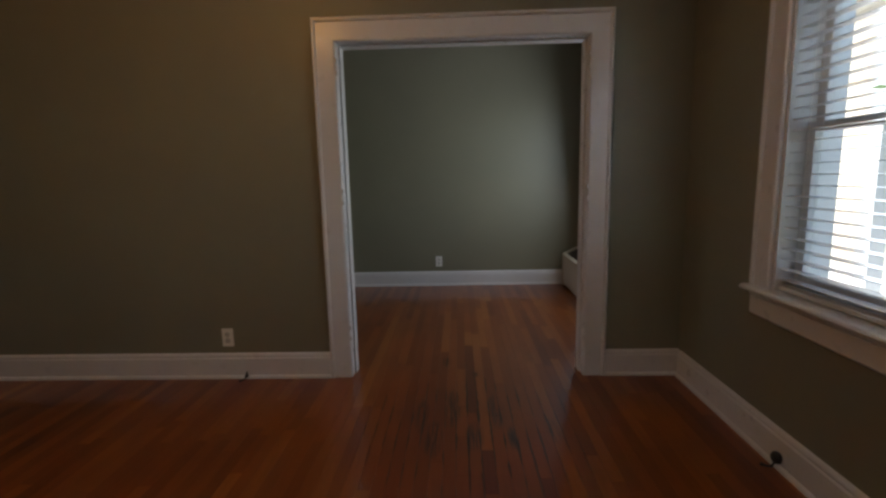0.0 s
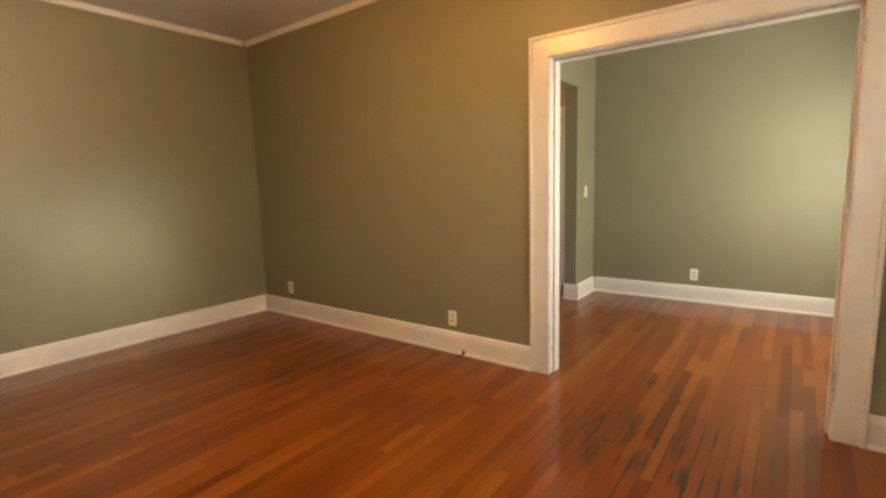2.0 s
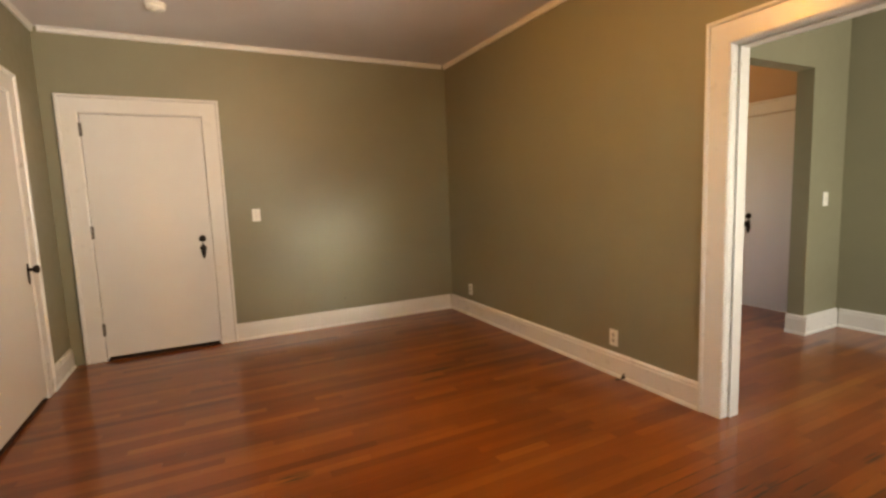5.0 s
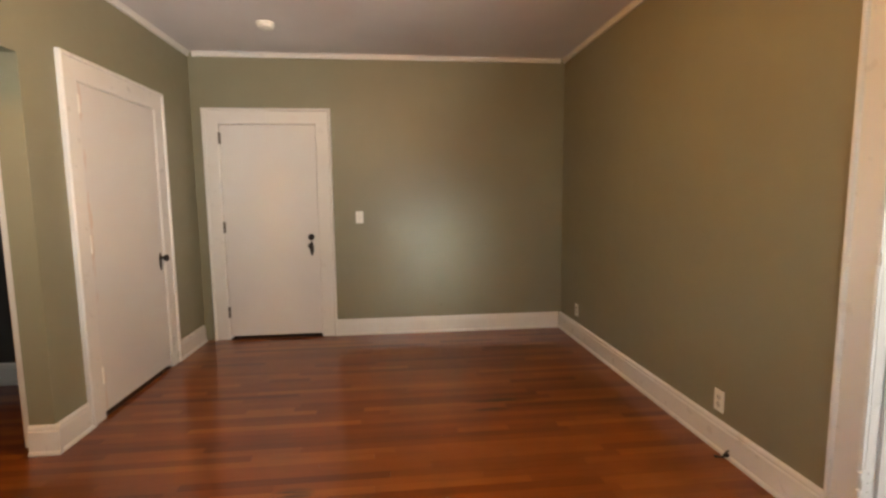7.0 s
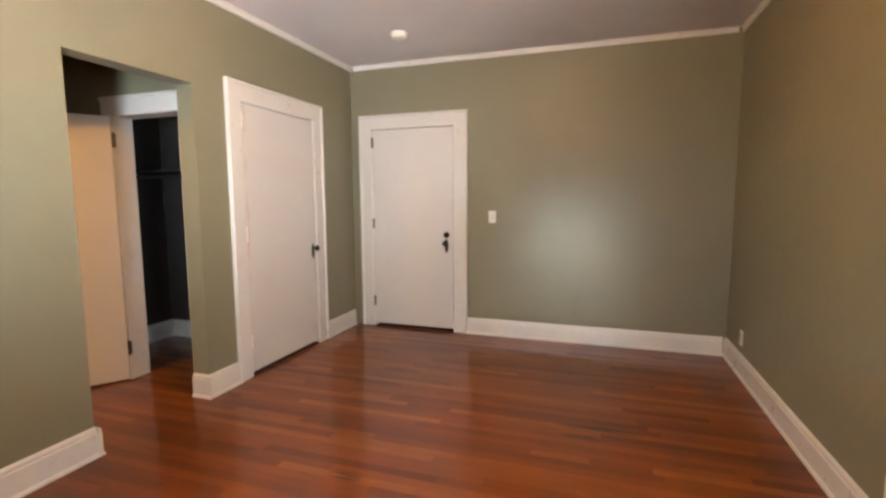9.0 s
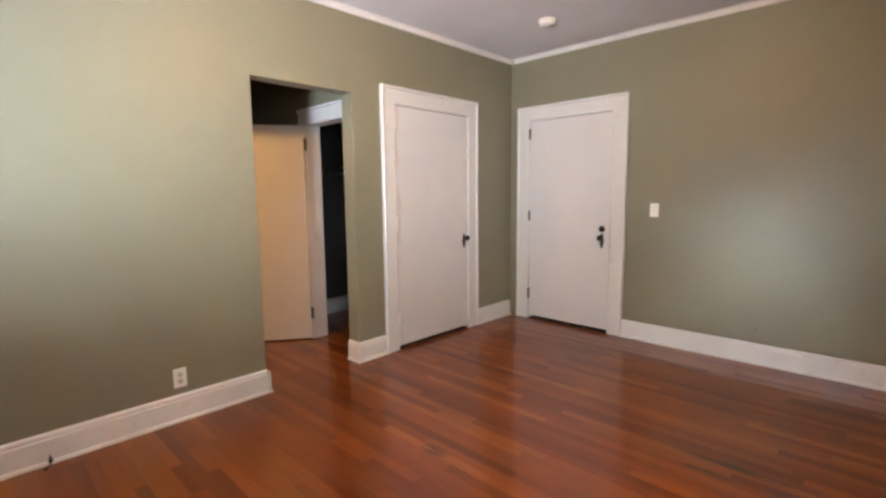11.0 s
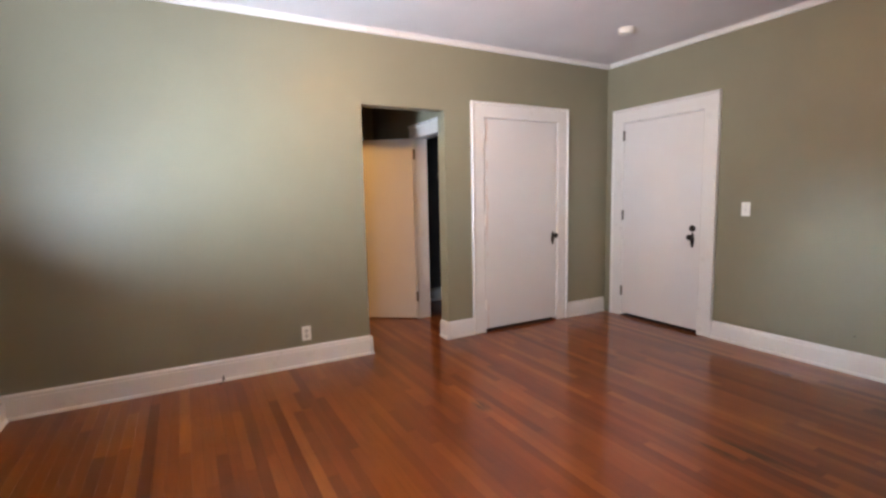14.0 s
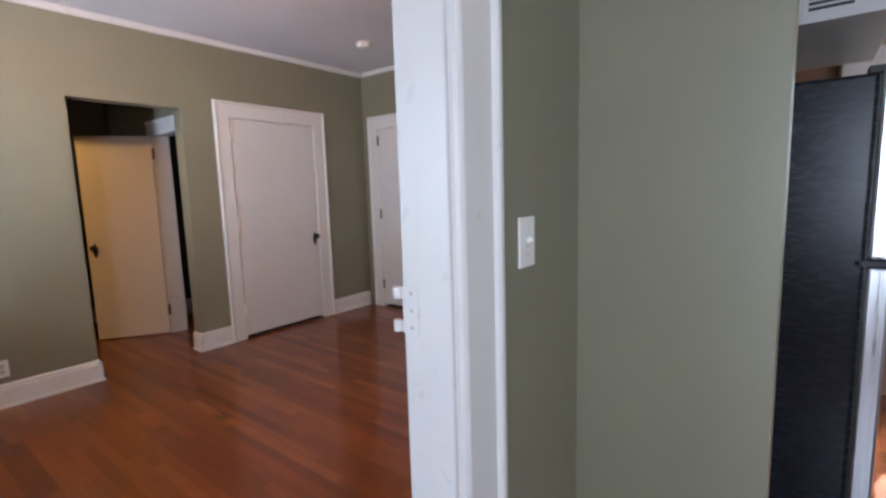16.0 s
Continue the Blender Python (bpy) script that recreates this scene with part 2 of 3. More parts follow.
# ---- mesh helpers ----
def finish(name, bm, mat, parent=None, label="", smooth=False):
    me = bpy.data.meshes.new(name)
    bmesh.ops.recalc_face_normals(bm, faces=bm.faces)
    bm.to_mesh(me)
    bm.free()
    me.materials.append(mat)
    if smooth:
        for p in me.polygons:
            p.use_smooth = True
    ob = new(name, me)
    if parent is not None:
        ob.parent = parent
    if label:
        ob["label"] = label
    return ob


part = finish


def put_box(bm, x, y, z, bevel=0.0):
    """A box between the pairs x, y and z, with rounded edges."""
    made = bmesh.ops.create_cube(bm, size=1.0, matrix=Matrix.Translation(((x[0] + x[1]) / 2, (y[0] + y[1]) / 2, (z[0] + z[1]) / 2))
                                 @ Matrix.Diagonal((abs(x[1] - x[0]), abs(y[1] - y[0]), abs(z[1] - z[0]), 1)))
    if bevel:
        edges = list({e for v in made["verts"] for e in v.link_edges})
        bmesh.ops.bevel(bm, geom=edges, offset=bevel, segments=2, profile=0.6, affect="EDGES")


def box(name, x, y, z, mat, parent=None, bevel=0.002, label=""):
    bm = bmesh.new()
    put_box(bm, x, y, z, bevel)
    return finish(name, bm, mat, parent, label)


def put_rod(bm, a, b, r0, r1=None, sides=16):
    a, b = Vector(a), Vector(b)
    turn = (b - a).to_track_quat("Z", "Y").to_matrix().to_4x4()
    bmesh.ops.create_cone(bm, cap_ends=True, segments=sides, radius1=r0, radius2=r0 if r1 is None else r1, depth=(b - a).length,
                          matrix=Matrix.Translation((a + b) / 2) @ turn)


def put_lathe(bm, rings, m, sides=20):
    """A turned body: rings of (radius, height), about the z axis of m."""
    loops = []
    for r, h in rings:
        loops.append([bm.verts.new(m @ Vector((r * math.cos(2 * math.pi * k / sides), r * math.sin(2 * math.pi * k / sides), h))) for k in range(sides)])
    for a, b in zip(loops, loops[1:]):
        for k in range(sides):
            bm.faces.new((a[k], a[(k + 1) % sides], b[(k + 1) % sides], b[k]))
    bm.faces.new(loops[0])
    bm.faces.new(loops[-1])


def put_profile(bm, prof, start, end, out, up=(0, 0, 1)):
    """A moulding: the outline prof of (out, up) pairs drawn from start to end."""
    start, end, out, up = Vector(start), Vector(end), Vector(out), Vector(up)
    rings = [[bm.verts.new(p + out * a + up * b) for a, b in prof] for p in (start, end)]
    n = len(prof)
    for k in range(n):
        bm.faces.new((rings[0][k], rings[0][(k + 1) % n], rings[1][(k + 1) % n], rings[1][k]))
    bm.faces.new(rings[0])
    bm.faces.new(rings[1])


def moulding(name, prof, start, end, out, mat, parent=None, up=(0, 0, 1), label=""):
    bm = bmesh.new()
    put_profile(bm, prof, start, end, out, up)
    return finish(name, bm, mat, parent, label)


def thing(name, m, label, category, group="", kind=""):
    ob = new(name)
    ob.matrix_world = m
    return tagged(ob, label, category, group, kind)


def wall(name, axis, face, back, u0, u1, holes, mat, z1=2.7, label="sage green painted plaster wall"):
    """A wall at x (axis 0) or y (axis 1) from face to back, from u0 to u1, with holes (u0, u1, z0, z1) through it."""
    us = sorted({u0, u1, *(h[0] for h in holes), *(h[1] for h in holes)})
    zs = sorted({0.0, z1, *(h[2] for h in holes), *(h[3] for h in holes)})
    bm, made = bmesh.new(), {}

    def vert(u, z, d):
        key = (u, z, d)
        if key not in made:
            made[key] = bm.verts.new((d, u, z) if axis == 0 else (u, d, z))
        return made[key]

    def solid(i, j):
        if not (0 <= i < len(us) - 1 and 0 <= j < len(zs) - 1):
            return False
        u, z = (us[i] + us[i + 1]) / 2, (zs[j] + zs[j + 1]) / 2
        return not any(h[0] < u < h[1] and h[2] < z < h[3] for h in holes)

    for i in range(len(us) - 1):
        for j in range(len(zs) - 1):
            if not solid(i, j):
                continue
            a, b, c, d = us[i], us[i + 1], zs[j], zs[j + 1]
            for s in (face, back):
                bm.faces.new([vert(a, c, s), vert(b, c, s), vert(b, d, s), vert(a, d, s)])
            for di, dj, p, q in ((-1, 0, (a, c), (a, d)), (1, 0, (b, c), (b, d)), (0, -1, (a, c), (b, c)), (0, 1, (a, d), (b, d))):
                if not solid(i + di, j + dj):
                    bm.faces.new([vert(*p, face), vert(*q, face), vert(*q, back), vert(*p, back)])
    return tagged(finish(name, bm, mat), label, "wall", "", "structure")


# ---- structure ----
X1, YS, YN, XB, ZC = 5.22, -3.55, 2.50, 2.62, 2.70
wall("wall_partition", 1, 0.0, 0.125, -0.45, X1, [(3.185, 4.66, 0, 2.03)], SAGE)
wall("wall_west", 0, 0.0, -0.13, YS, 0.0, [(-3.335, -2.415, 0, 2.075)], SAGE)
wall("wall_south", 1, YS, -3.68, -0.13, X1, [(0.705, 1.64, 0, 2.075), (2.045, 2.82, 0, 2.095)], SAGE)
wall("wall_east", 0, X1, 5.37, -3.68, 2.63, [(-1.82, -0.795, 0.70, 2.06), (0.97, 1.93, 0.70, 2.06)], SAGE)
wall("wall_far_west", 0, XB, 2.49, 0.125, YN, [(0.597, 1.98, 0, 2.19)], SAGE)
wall("wall_far_north", 1, YN, 2.63, 2.49, X1, [], SAGE)
wall("wall_kitchen_north", 1, 2.62, 2.75, -0.13, 2.49, [(1.70, 2.44, 0, 1.97), (0.84, 1.535, 1.33, 2.12)], TAN, label="tan painted kitchen wall")
wall("wall_kitchen_west", 0, 0.0, -0.13, 0.125, 2.62, [(1.3, 2.25, 0.9, 2.05)], TAN, label="tan painted kitchen wall")
wall("wall_hall_west", 0, 1.95, 1.81, -5.60, -3.68, [(-4.395, -3.755, 0, 1.965)], SAGE)
# unseen wall whose header is added to shade the top of the closet leaf
wall("wall_hall_east", 0, 2.92, 3.02, -5.60, -3.68, [(-4.55, -3.75, 0, 1.93)], SAGE)
# end of an unseen room, added to hold the hall bulb
wall("wall_side_room", 0, 4.30, 4.43, -5.60, -3.68, [], SAGE)
wall("wall_hall_south", 1, -5.60, -5.73, -0.45, 4.43, [], SAGE)
# closet walls coloured almost black in place of shade
wall("wall_closet_west", 0, 0.95, 0.82, -5.60, -3.68, [], CLOSET_SHADE, label="closet wall with its shade put into a dark colour")
wall("wall_closet_south", 1, -5.10, -5.20, 0.95, 1.81, [], CLOSET_SHADE, label="closet wall with its shade put into a dark colour")
wall("wall_corridor", 0, -0.45, -0.55, -5.73, 0.125, [], SAGE)
tagged(box("ceiling", (-0.55, 5.4), (-5.75, 2.8), (ZC, ZC + 0.12), CEIL, None, 0), "flat white painted plaster ceiling", "ceiling", "", "structure")
tagged(box("floor", (-0.55, 5.22), (-5.75, 2.78), (-0.16, -0.019), JOINT_GAP_SHADE, None, 0), "varnished orange brown strip wood floor", "floor", "", "structure")
FLOOR_OB = bpy.data.objects["floor"]

# baseboards: a tall board with a moulded cap and a shoe at the floor
BASE = [(0, 0), (0.030, 0), (0.030, 0.008), (0.026, 0.016), (0.019, 0.021), (0.019, 0.128), (0.014, 0.136), (0.016, 0.144), (0.013, 0.153), (0.006, 0.160), (0, 0.162)]


def baseboard(a, b, out, mat=WHITE):
    ob = moulding("baseboard", BASE, (*a, 0.0), (*b, 0.0), (*out, 0), mat)
    tagged(ob, "tall white painted wooden baseboard with shoe moulding", "baseboard", "baseboards", "structure")


for a, b, out in (((0, 0), (3.072, 0), (0, -1)), ((4.773, 0), (X1, 0), (0, -1)), ((0, -2.29), (0, -0.03), (1, 0)),
                  ((0.03, YS), (0.587, YS), (0, 1)), ((1.762, YS), (2.045, YS), (0, 1)), ((2.82, YS), (X1, YS), (0, 1)),
                  ((X1, YS + 0.03), (X1, -0.03), (-1, 0)), ((2.045, -3.68), (2.045, YS + 0.03), (1, 0)), ((2.82, -3.68), (2.82, YS + 0.03), (-1, 0)),
                  ((XB, 0.155), (XB, 0.597), (1, 0)), ((XB, 1.98), (XB, YN), (1, 0)), ((XB + 0.03, YN), (X1, YN), (0, -1)),
                  ((2.49, 1.98), (XB + 0.03, 1.98), (0, -1)), ((2.49, 0.597), (XB + 0.03, 0.597), (0, 1)), ((X1, 0.155), (X1, YN - 0.03), (-1, 0)),
                  ((XB, 0.125), (3.07, 0.125), (0, 1)), ((4.775, 0.125), (X1, 0.125), (0, 1)), ((2.49, 2.01), (2.49, 2.62), (-1, 0)),
                  ((0.03, 2.62), (1.535, 2.62), (0, -1)), ((0.95, -5.07), (0.95, -3.68), (1, 0)), ((0.95, -5.10), (1.81, -5.10), (0, 1)),
                  ((1.95, -5.57), (1.95, -4.50), (1, 0)), ((4.30, -5.57), (4.30, -3.71), (-1, 0)), ((1.95, -5.60), (2.92, -5.60), (0, 1)), ((2.92, -5.57), (2.92, -4.55), (-1, 0)),
                  ((3.02, -3.68), (4.30, -3.68), (0, -1))):
    baseboard(a, b, out)

CROWN = [(0, 0), (0, -0.044), (0.010, -0.044), (0.015, -0.040), (0.017, -0.034), (0.019, -0.012), (0.024, -0.006), (0.024, 0)]


def crown(a, b, out):
    ob = moulding("crown_moulding", CROWN, (*a, ZC), (*b, ZC), (*out, 0), WHITE)
    tagged(ob, "slim white painted moulding along the ceiling", "moulding", "ceiling mouldings", "structure")


for a, b, out in (((0, 0), (X1, 0), (0, -1)), ((0, YS + 0.044), (0, -0.044), (1, 0)), ((0, YS), (X1, YS), (0, 1)), ((X1, YS + 0.044), (X1, -0.044), (-1, 0))):
    crown(a, b, out)

# casing: a flat board with a raised back band along its outer edge; (across from the inner edge, out of the wall)
CASE_W = 0.145
CASING = [(0, 0), (0, 0.012), (0.006, 0.016), (0.012, 0.018), (0.118, 0.018), (0.121, 0.026), (0.127, 0.031), (0.139, 0.031), (0.145, 0.024), (0.145, 0)]


def case(parent, axis, face, sign, u0, u1, top, prof=CASING, mat=WHITE, foot=0.0, head=None):
    """The casing round an opening from u0 to u1, up to top, on the wall's face at x or y."""
    s = prof[-1][0]

    def at(u, z):
        return (face, u, z) if axis == 0 else (u, face, z)

    along = Vector((0, 1, 0)) if axis == 0 else Vector((1, 0, 0))
    out = Vector((sign, 0, 0)) if axis == 0 else Vector((0, sign, 0))
    mitre = head is None
    for u, way in ((u0, -1), (u1, 1)):
        bm = bmesh.new()
        put_profile(bm, prof, at(u, foot), at(u, top), along * way, out)
        bm.verts.ensure_lookup_table()
        for k, (p, q) in enumerate(prof):
            if mitre:
                bm.verts[len(prof) + k].co.z += p
        finish("side_casing", bm, mat, parent)
    bm = bmesh.new()
    w = 0 if mitre else s
    put_profile(bm, head or prof, at(u0 - w, top), at(u1 + w, top), (0, 0, 1), out)
    bm.verts.ensure_lookup_table()
    for k, (p, q) in enumerate(prof):
        if mitre:
            bm.verts[k].co -= along * p
            bm.verts[len(prof) + k].co += along * p
    finish("head_casing", bm, mat, parent)


def jamb(parent, axis, d0, d1, u0, u1, top, thick=0.02, mat=WHITE):
    """The lining of an opening through a wall from d0 to d1."""
    def mk(name, u, z):
        if axis == 0:
            box(name, (d0, d1), u, z, mat, parent, 0.002)
        else:
            box(name, u, (d0, d1), z, mat, parent, 0.002)

    mk("side_jamb", (u0 - thick, u0), (0, top))
    mk("side_jamb", (u1, u1 + thick), (0, top))
    mk("head_jamb", (u0 - thick, u1 + thick), (top, top + thick))


# ---- door furniture ----
def knob_set(parent, m, deadbolt):
    """A black knob on a long shaped plate; m: z out of the door, y up."""
    bm = bmesh.new()
    pts = []
    for k in range(28):
        a = 2 * math.pi * k / 28
        w = 0.021 * (0.86 + 0.14 * math.cos(2 * a))
        pts.append((w * math.cos(a), 0.072 * math.sin(a) * (0.9 + 0.1 * abs(math.sin(a)))))
    low = [bm.verts.new(m @ Vector((x, y - 0.028, 0.0))) for x, y in pts]
    high = [bm.verts.new(m @ Vector((x * 0.86, y * 0.96 - 0.028, 0.006))) for x, y in pts]
    for k in range(28):
        bm.faces.new((low[k], low[(k + 1) % 28], high[(k + 1) % 28], high[k]))
    bm.faces.new(high)
    bm.faces.new(low)
    plate = finish("back_plate", bm, BRONZE, parent, "dark bronze oblong plate", True)
    bm = bmesh.new()
    put_lathe(bm, [(0.013, 0.004), (0.011, 0.016), (0.010, 0.026), (0.018, 0.032), (0.026, 0.040), (0.028, 0.049), (0.024, 0.058), (0.014, 0.063), (0.004, 0.064)], m)
    finish("knob", bm, BRONZE, parent, "dark bronze round door knob", True)
    bm = bmesh.new()
    put_box(bm, (-0.004, 0.004), (-0.078, -0.060), (0.0055, 0.0075))
    bm.transform(m)
    finish("keyhole", bm, CABLE, plate)
    if deadbolt:
        bm = bmesh.new()
        put_lathe(bm, [(0.030, 0.0), (0.030, 0.008), (0.026, 0.016), (0.016, 0.019), (0.015, 0.022), (0.004, 0.022)], m @ Matrix.Translation((0, 0.082, 0)), 24)
        finish("deadbolt", bm, BRONZE, parent, "round dark bronze deadbolt", True)


def hinge(parent, m, mat, height=0.10, leaf_half=0.015):
    """A butt hinge: two leaves and a knuckle barrel with ball tips; m: z out, y up."""
    bm = bmesh.new()
    put_box(bm, (-leaf_half, leaf_half), (-height / 2, height / 2), (0, 0.003), 0.001)
    for k in range(5):
        put_rod(bm, (0, -height / 2 + height * k / 5 + 0.0008, 0.007), (0, -height / 2 + height * (k + 1) / 5 - 0.0008, 0.007), 0.0085, sides=10)
    put_rod(bm, (0, -height / 2 - 0.008, 0.007), (0, -height / 2, 0.007), 0.003, 0.006, 10)
    put_rod(bm, (0, height / 2, 0.007), (0, height / 2 + 0.008, 0.007), 0.006, 0.003, 10)
    bm.transform(m)
    finish("hinge", bm, mat, parent)


# doors in the big room: flat slabs, closed
def flat_door(name, axis, face, sign, u0, u1, hinge_u, knob_u, hinge_mat, deadbolt, label, leaf_mat=DOORPAINT):
    ob = thing(name, pose(0, 0, 0), label, "door", "", "structure")
    case(ob, axis, face, sign, u0 - 0.004, u1 + 0.004, 2.055)
    back = face - sign * 0.13
    jamb(ob, axis, min(face, back), max(face, back), u0 - 0.004, u1 + 0.004, 2.053)
    d = sorted((face + sign * 0.007, face - sign * 0.031))
    u, z = (u0, u1), (0.032, 2.049)
    leaf = box("leaf", d, u, z, leaf_mat, ob, 0.0025) if axis == 0 else box("leaf", u, d, z, leaf_mat, ob, 0.0025)
    st = sorted((face - sign * 0.033, face - sign * 0.045))
    for a, b in ((u0 - 0.004, u0 + 0.009), (u1 - 0.009, u1 + 0.004)):
        box("door_stop", st, (a, b), (0, 2.05), WHITE, ob) if axis == 0 else box("door_stop", (a, b), st, (0, 2.05), WHITE, ob)
    # dark sheet under the leaf: the gap's shadow put into its colour
    fl = sorted((face + sign * 0.006, face - sign * 0.12))
    box("threshold", fl, (u0, u1), (0.0, 0.006), JOINT_GAP_SHADE, ob, 0) if axis == 0 else box("threshold", (u0, u1), fl, (0.0, 0.006), JOINT_GAP_SHADE, ob, 0)

    def face_at(uu, zz):
        if axis == 0:
            return Matrix.Translation((face + sign * 0.007, uu, zz)) @ pose(0, 0, 0, 90, 0, 90 if sign > 0 else -90)
        return Matrix.Translation((uu, face + sign * 0.007, zz)) @ pose(0, 0, 0, 90, 0, 180 if sign > 0 else 0)

    knob_set(leaf, face_at(knob_u, 0.905), deadbolt)
    for z in (1.925, 1.093, 0.272):
        hinge(ob, face_at(hinge_u, z), hinge_mat)
    return ob


flat_door("door_1", 0, 0.0, 1, -3.308, -2.437, -3.312, -2.508, HINGE, True, "closed flat white painted door with dark bronze knob and deadbolt")
flat_door("door_2", 1, YS, 1, 0.732, 1.624, 1.630, 0.785, PLASTIC, False, "closed flat white painted door with chipped paint along its painted hinges", WORNDOOR)

# the wide cased doorway between the rooms
opening = thing("doorway_1", pose(0, 0, 0), "wide white cased doorway with old hinge leaves", "doorway", "", "structure")
SLIM = [(p * 0.90, q) for p, q in CASING]
case(opening, 1, 0.0, -1, 3.205, 4.640, 2.000, SLIM)
case(opening, 1, 0.125, 1, 3.205, 4.640, 2.000, SLIM)
jamb(opening, 1, 0.0, 0.125, 3.207, 4.638, 1.998)
for a, b in ((3.207, 3.219), (4.626, 4.638)):
    box("stop_strip", (a, b), (0.046, 0.121), (0, 1.998), WHITE, opening, 0.002)
box("stop_strip", (3.219, 4.626), (0.046, 0.121), (1.986, 1.998), WHITE, opening, 0.002)
for x, way in ((3.207, 1), (4.638, -1)):
    for z in (1.86, 1.125, 0.29):
        bm = bmesh.new()
        put_box(bm, sorted((x, x + way * 0.002)), (-0.012, 0.030), (z - 0.05, z + 0.05), 0.0006)
        for k in (0, 2):
            put_rod(bm, (x + way * 0.004, -0.026, z - 0.035 + 0.035 * k / 1.0 - 0.012), (x + way * 0.004, -0.026, z - 0.035 + 0.035 * k / 1.0 + 0.012), 0.009, sides=10)
            put_box(bm, sorted((x, x + way * 0.004)), (-0.026, -0.010), (z - 0.047 + 0.035 * k, z - 0.023 + 0.035 * k), 0.0006)
        plate = finish("hinge_leaf", bm, WHITE, opening, "white painted old hinge leaf")
        for dz in (-0.036, 0.0, 0.036):
            bm = bmesh.new()
            put_rod(bm, (x + way * 0.0018, 0.012, z + dz), (x + way * 0.0030, 0.012, z + dz), 0.004, sides=10)
            finish("screw", bm, SCREW, plate)


# ---- switches and outlets ----
def cover(name, m, label, category, toggle):
    """A cover plate; m: z out of the wall, y up."""
    ob = thing(name, m, label, category, category + "s")
    bm = bmesh.new()
    put_box(bm, (-0.036, 0.036), (-0.058, 0.058), (0, 0.006), 0.0025)
    finish("cover_plate", bm, PLASTIC, ob)
    if toggle:
        box("slot", (-0.006, 0.006), (-0.013, 0.013), (0.0055, 0.0068), DIMPLASTIC, ob, 0.0005)
        bm = bmesh.new()
        put_box(bm, (-0.0045, 0.0045), (-0.006, 0.006), (0, 0.016), 0.0015)
        bm.transform(Matrix.Translation((0, 0.002, 0.006)) @ pose(0, 0, 0, -28))
        finish("toggle", bm, PLASTIC, ob)
        for y in (0.03, -0.03):
            bm = bmesh.new()
            put_rod(bm, (0, y, 0.0055), (0, y, 0.0072), 0.003, sides=10)
            finish("screw", bm, SCREW, ob)
    else:
        for y in (0.02, -0.02):
            bm = bmesh.new()
            put_lathe(bm, [(0.017, 0.005), (0.017, 0.0072), (0.0155, 0.008)], Matrix.Translation((0, y, 0)), 20)
            socket = finish("socket", bm, DIMPLASTIC, ob)
            for x in (-0.0065, 0.0065):
                box("slot", (x - 0.0014, x + 0.0014), (y - 0.002, y + 0.007), (0.0078, 0.0086), CABLE, socket, 0)
            bm = bmesh.new()
            put_rod(bm, (0, y - 0.0085, 0.0076), (0, y - 0.0085, 0.0086), 0.0026, sides=10)
            finish("slot", bm, CABLE, socket)
        bm = bmesh.new()
        put_rod(bm, (0, 0, 0.0055), (0, 0, 0.0072), 0.003, sides=10)
        finish("screw", bm, SCREW, ob)
    return ob


FACING = {"e": 90, "w": -90, "n": 180, "s": 0}


def on_wall(x, y, z, facing):
    return pose(x, y, z, 90, 0, FACING[facing])


SOCKET = "ivory duplex outlet on the green wall above the baseboard"
cover("wall_outlet", on_wall(0.44, -0.001, 0.283, "s"), SOCKET, "outlet", False)
cover("wall_outlet", on_wall(2.427, -0.001, 0.264, "s"), SOCKET, "outlet", False)
cover("wall_outlet", on_wall(3.656, YN - 0.001, 0.277, "s"), SOCKET, "outlet", False)
cover("wall_outlet", on_wall(3.352, YS + 0.001, 0.263, "n"), SOCKET, "outlet", False)
cover("light_switch", on_wall(0.001, -2.042, 1.172, "e"), "ivory toggle light switch beside the white door", "switch", True)
cover("light_switch", on_wall(XB + 0.001, 2.225, 1.138, "e"), "ivory toggle light switch beside the kitchen opening", "switch", True)
cover("light_switch", on_wall(2.935, 0.126, 1.243, "n"), "ivory toggle light switch beside the wide doorway", "switch", True)

nail = thing("nail", pose(0.0, -1.25, 0.274), "small dark nail head in the green wall", "nail")
bm = bmesh.new()
put_lathe(bm, [(0.002, -0.004), (0.002, 0.002), (0.005, 0.003), (0.005, 0.0045), (0.003, 0.0055)], pose(0, 0, 0, 0, 90), 10)
finish("head", bm, CABLE, nail)

# smoke alarm, the two ceiling lamps that light the rooms, and an added unseen hall lamp
alarm = thing("smoke_alarm", pose(0.77, -2.66, ZC), "round white plastic smoke alarm on the ceiling", "smoke alarm")
bm = bmesh.new()
put_lathe(bm, [(0.070, 0.0), (0.071, -0.012), (0.064, -0.016)], Matrix.Identity(4), 32)
finish("base", bm, PLASTIC, alarm, "", True)
bm = bmesh.new()
put_lathe(bm, [(0.062, -0.014), (0.064, -0.030), (0.056, -0.040), (0.030, -0.044), (0.012, -0.044), (0.010, -0.047), (0.003, -0.047)], Matrix.Identity(4), 32)
finish("cover", bm, PLASTIC, alarm, "", True)


def ceiling_lamp(x, y, drop=0.0):
    ob = thing("ceiling_lamp", pose(x, y, ZC), "small lit ceiling lamp holder with warm bulb", "ceiling lamp", "ceiling lamps")
    bm = bmesh.new()
    put_lathe(bm, [(0.075, 0.0), (0.075, -0.010), (0.055, -0.024), (0.030, -0.034), (0.022, -0.050), (0.018, -0.052)], Matrix.Identity(4), 28)
    finish("canopy", bm, WHITE, ob, "", True)
    if drop:
        bm = bmesh.new()
        put_rod(bm, (0, 0, -0.05), (0, 0, -drop), 0.004, sides=8)
        put_rod(bm, (0, 0, -drop), (0, 0, -drop - 0.05), 0.018, 0.020, 12)
        finish("cord", bm, CABLE, ob)


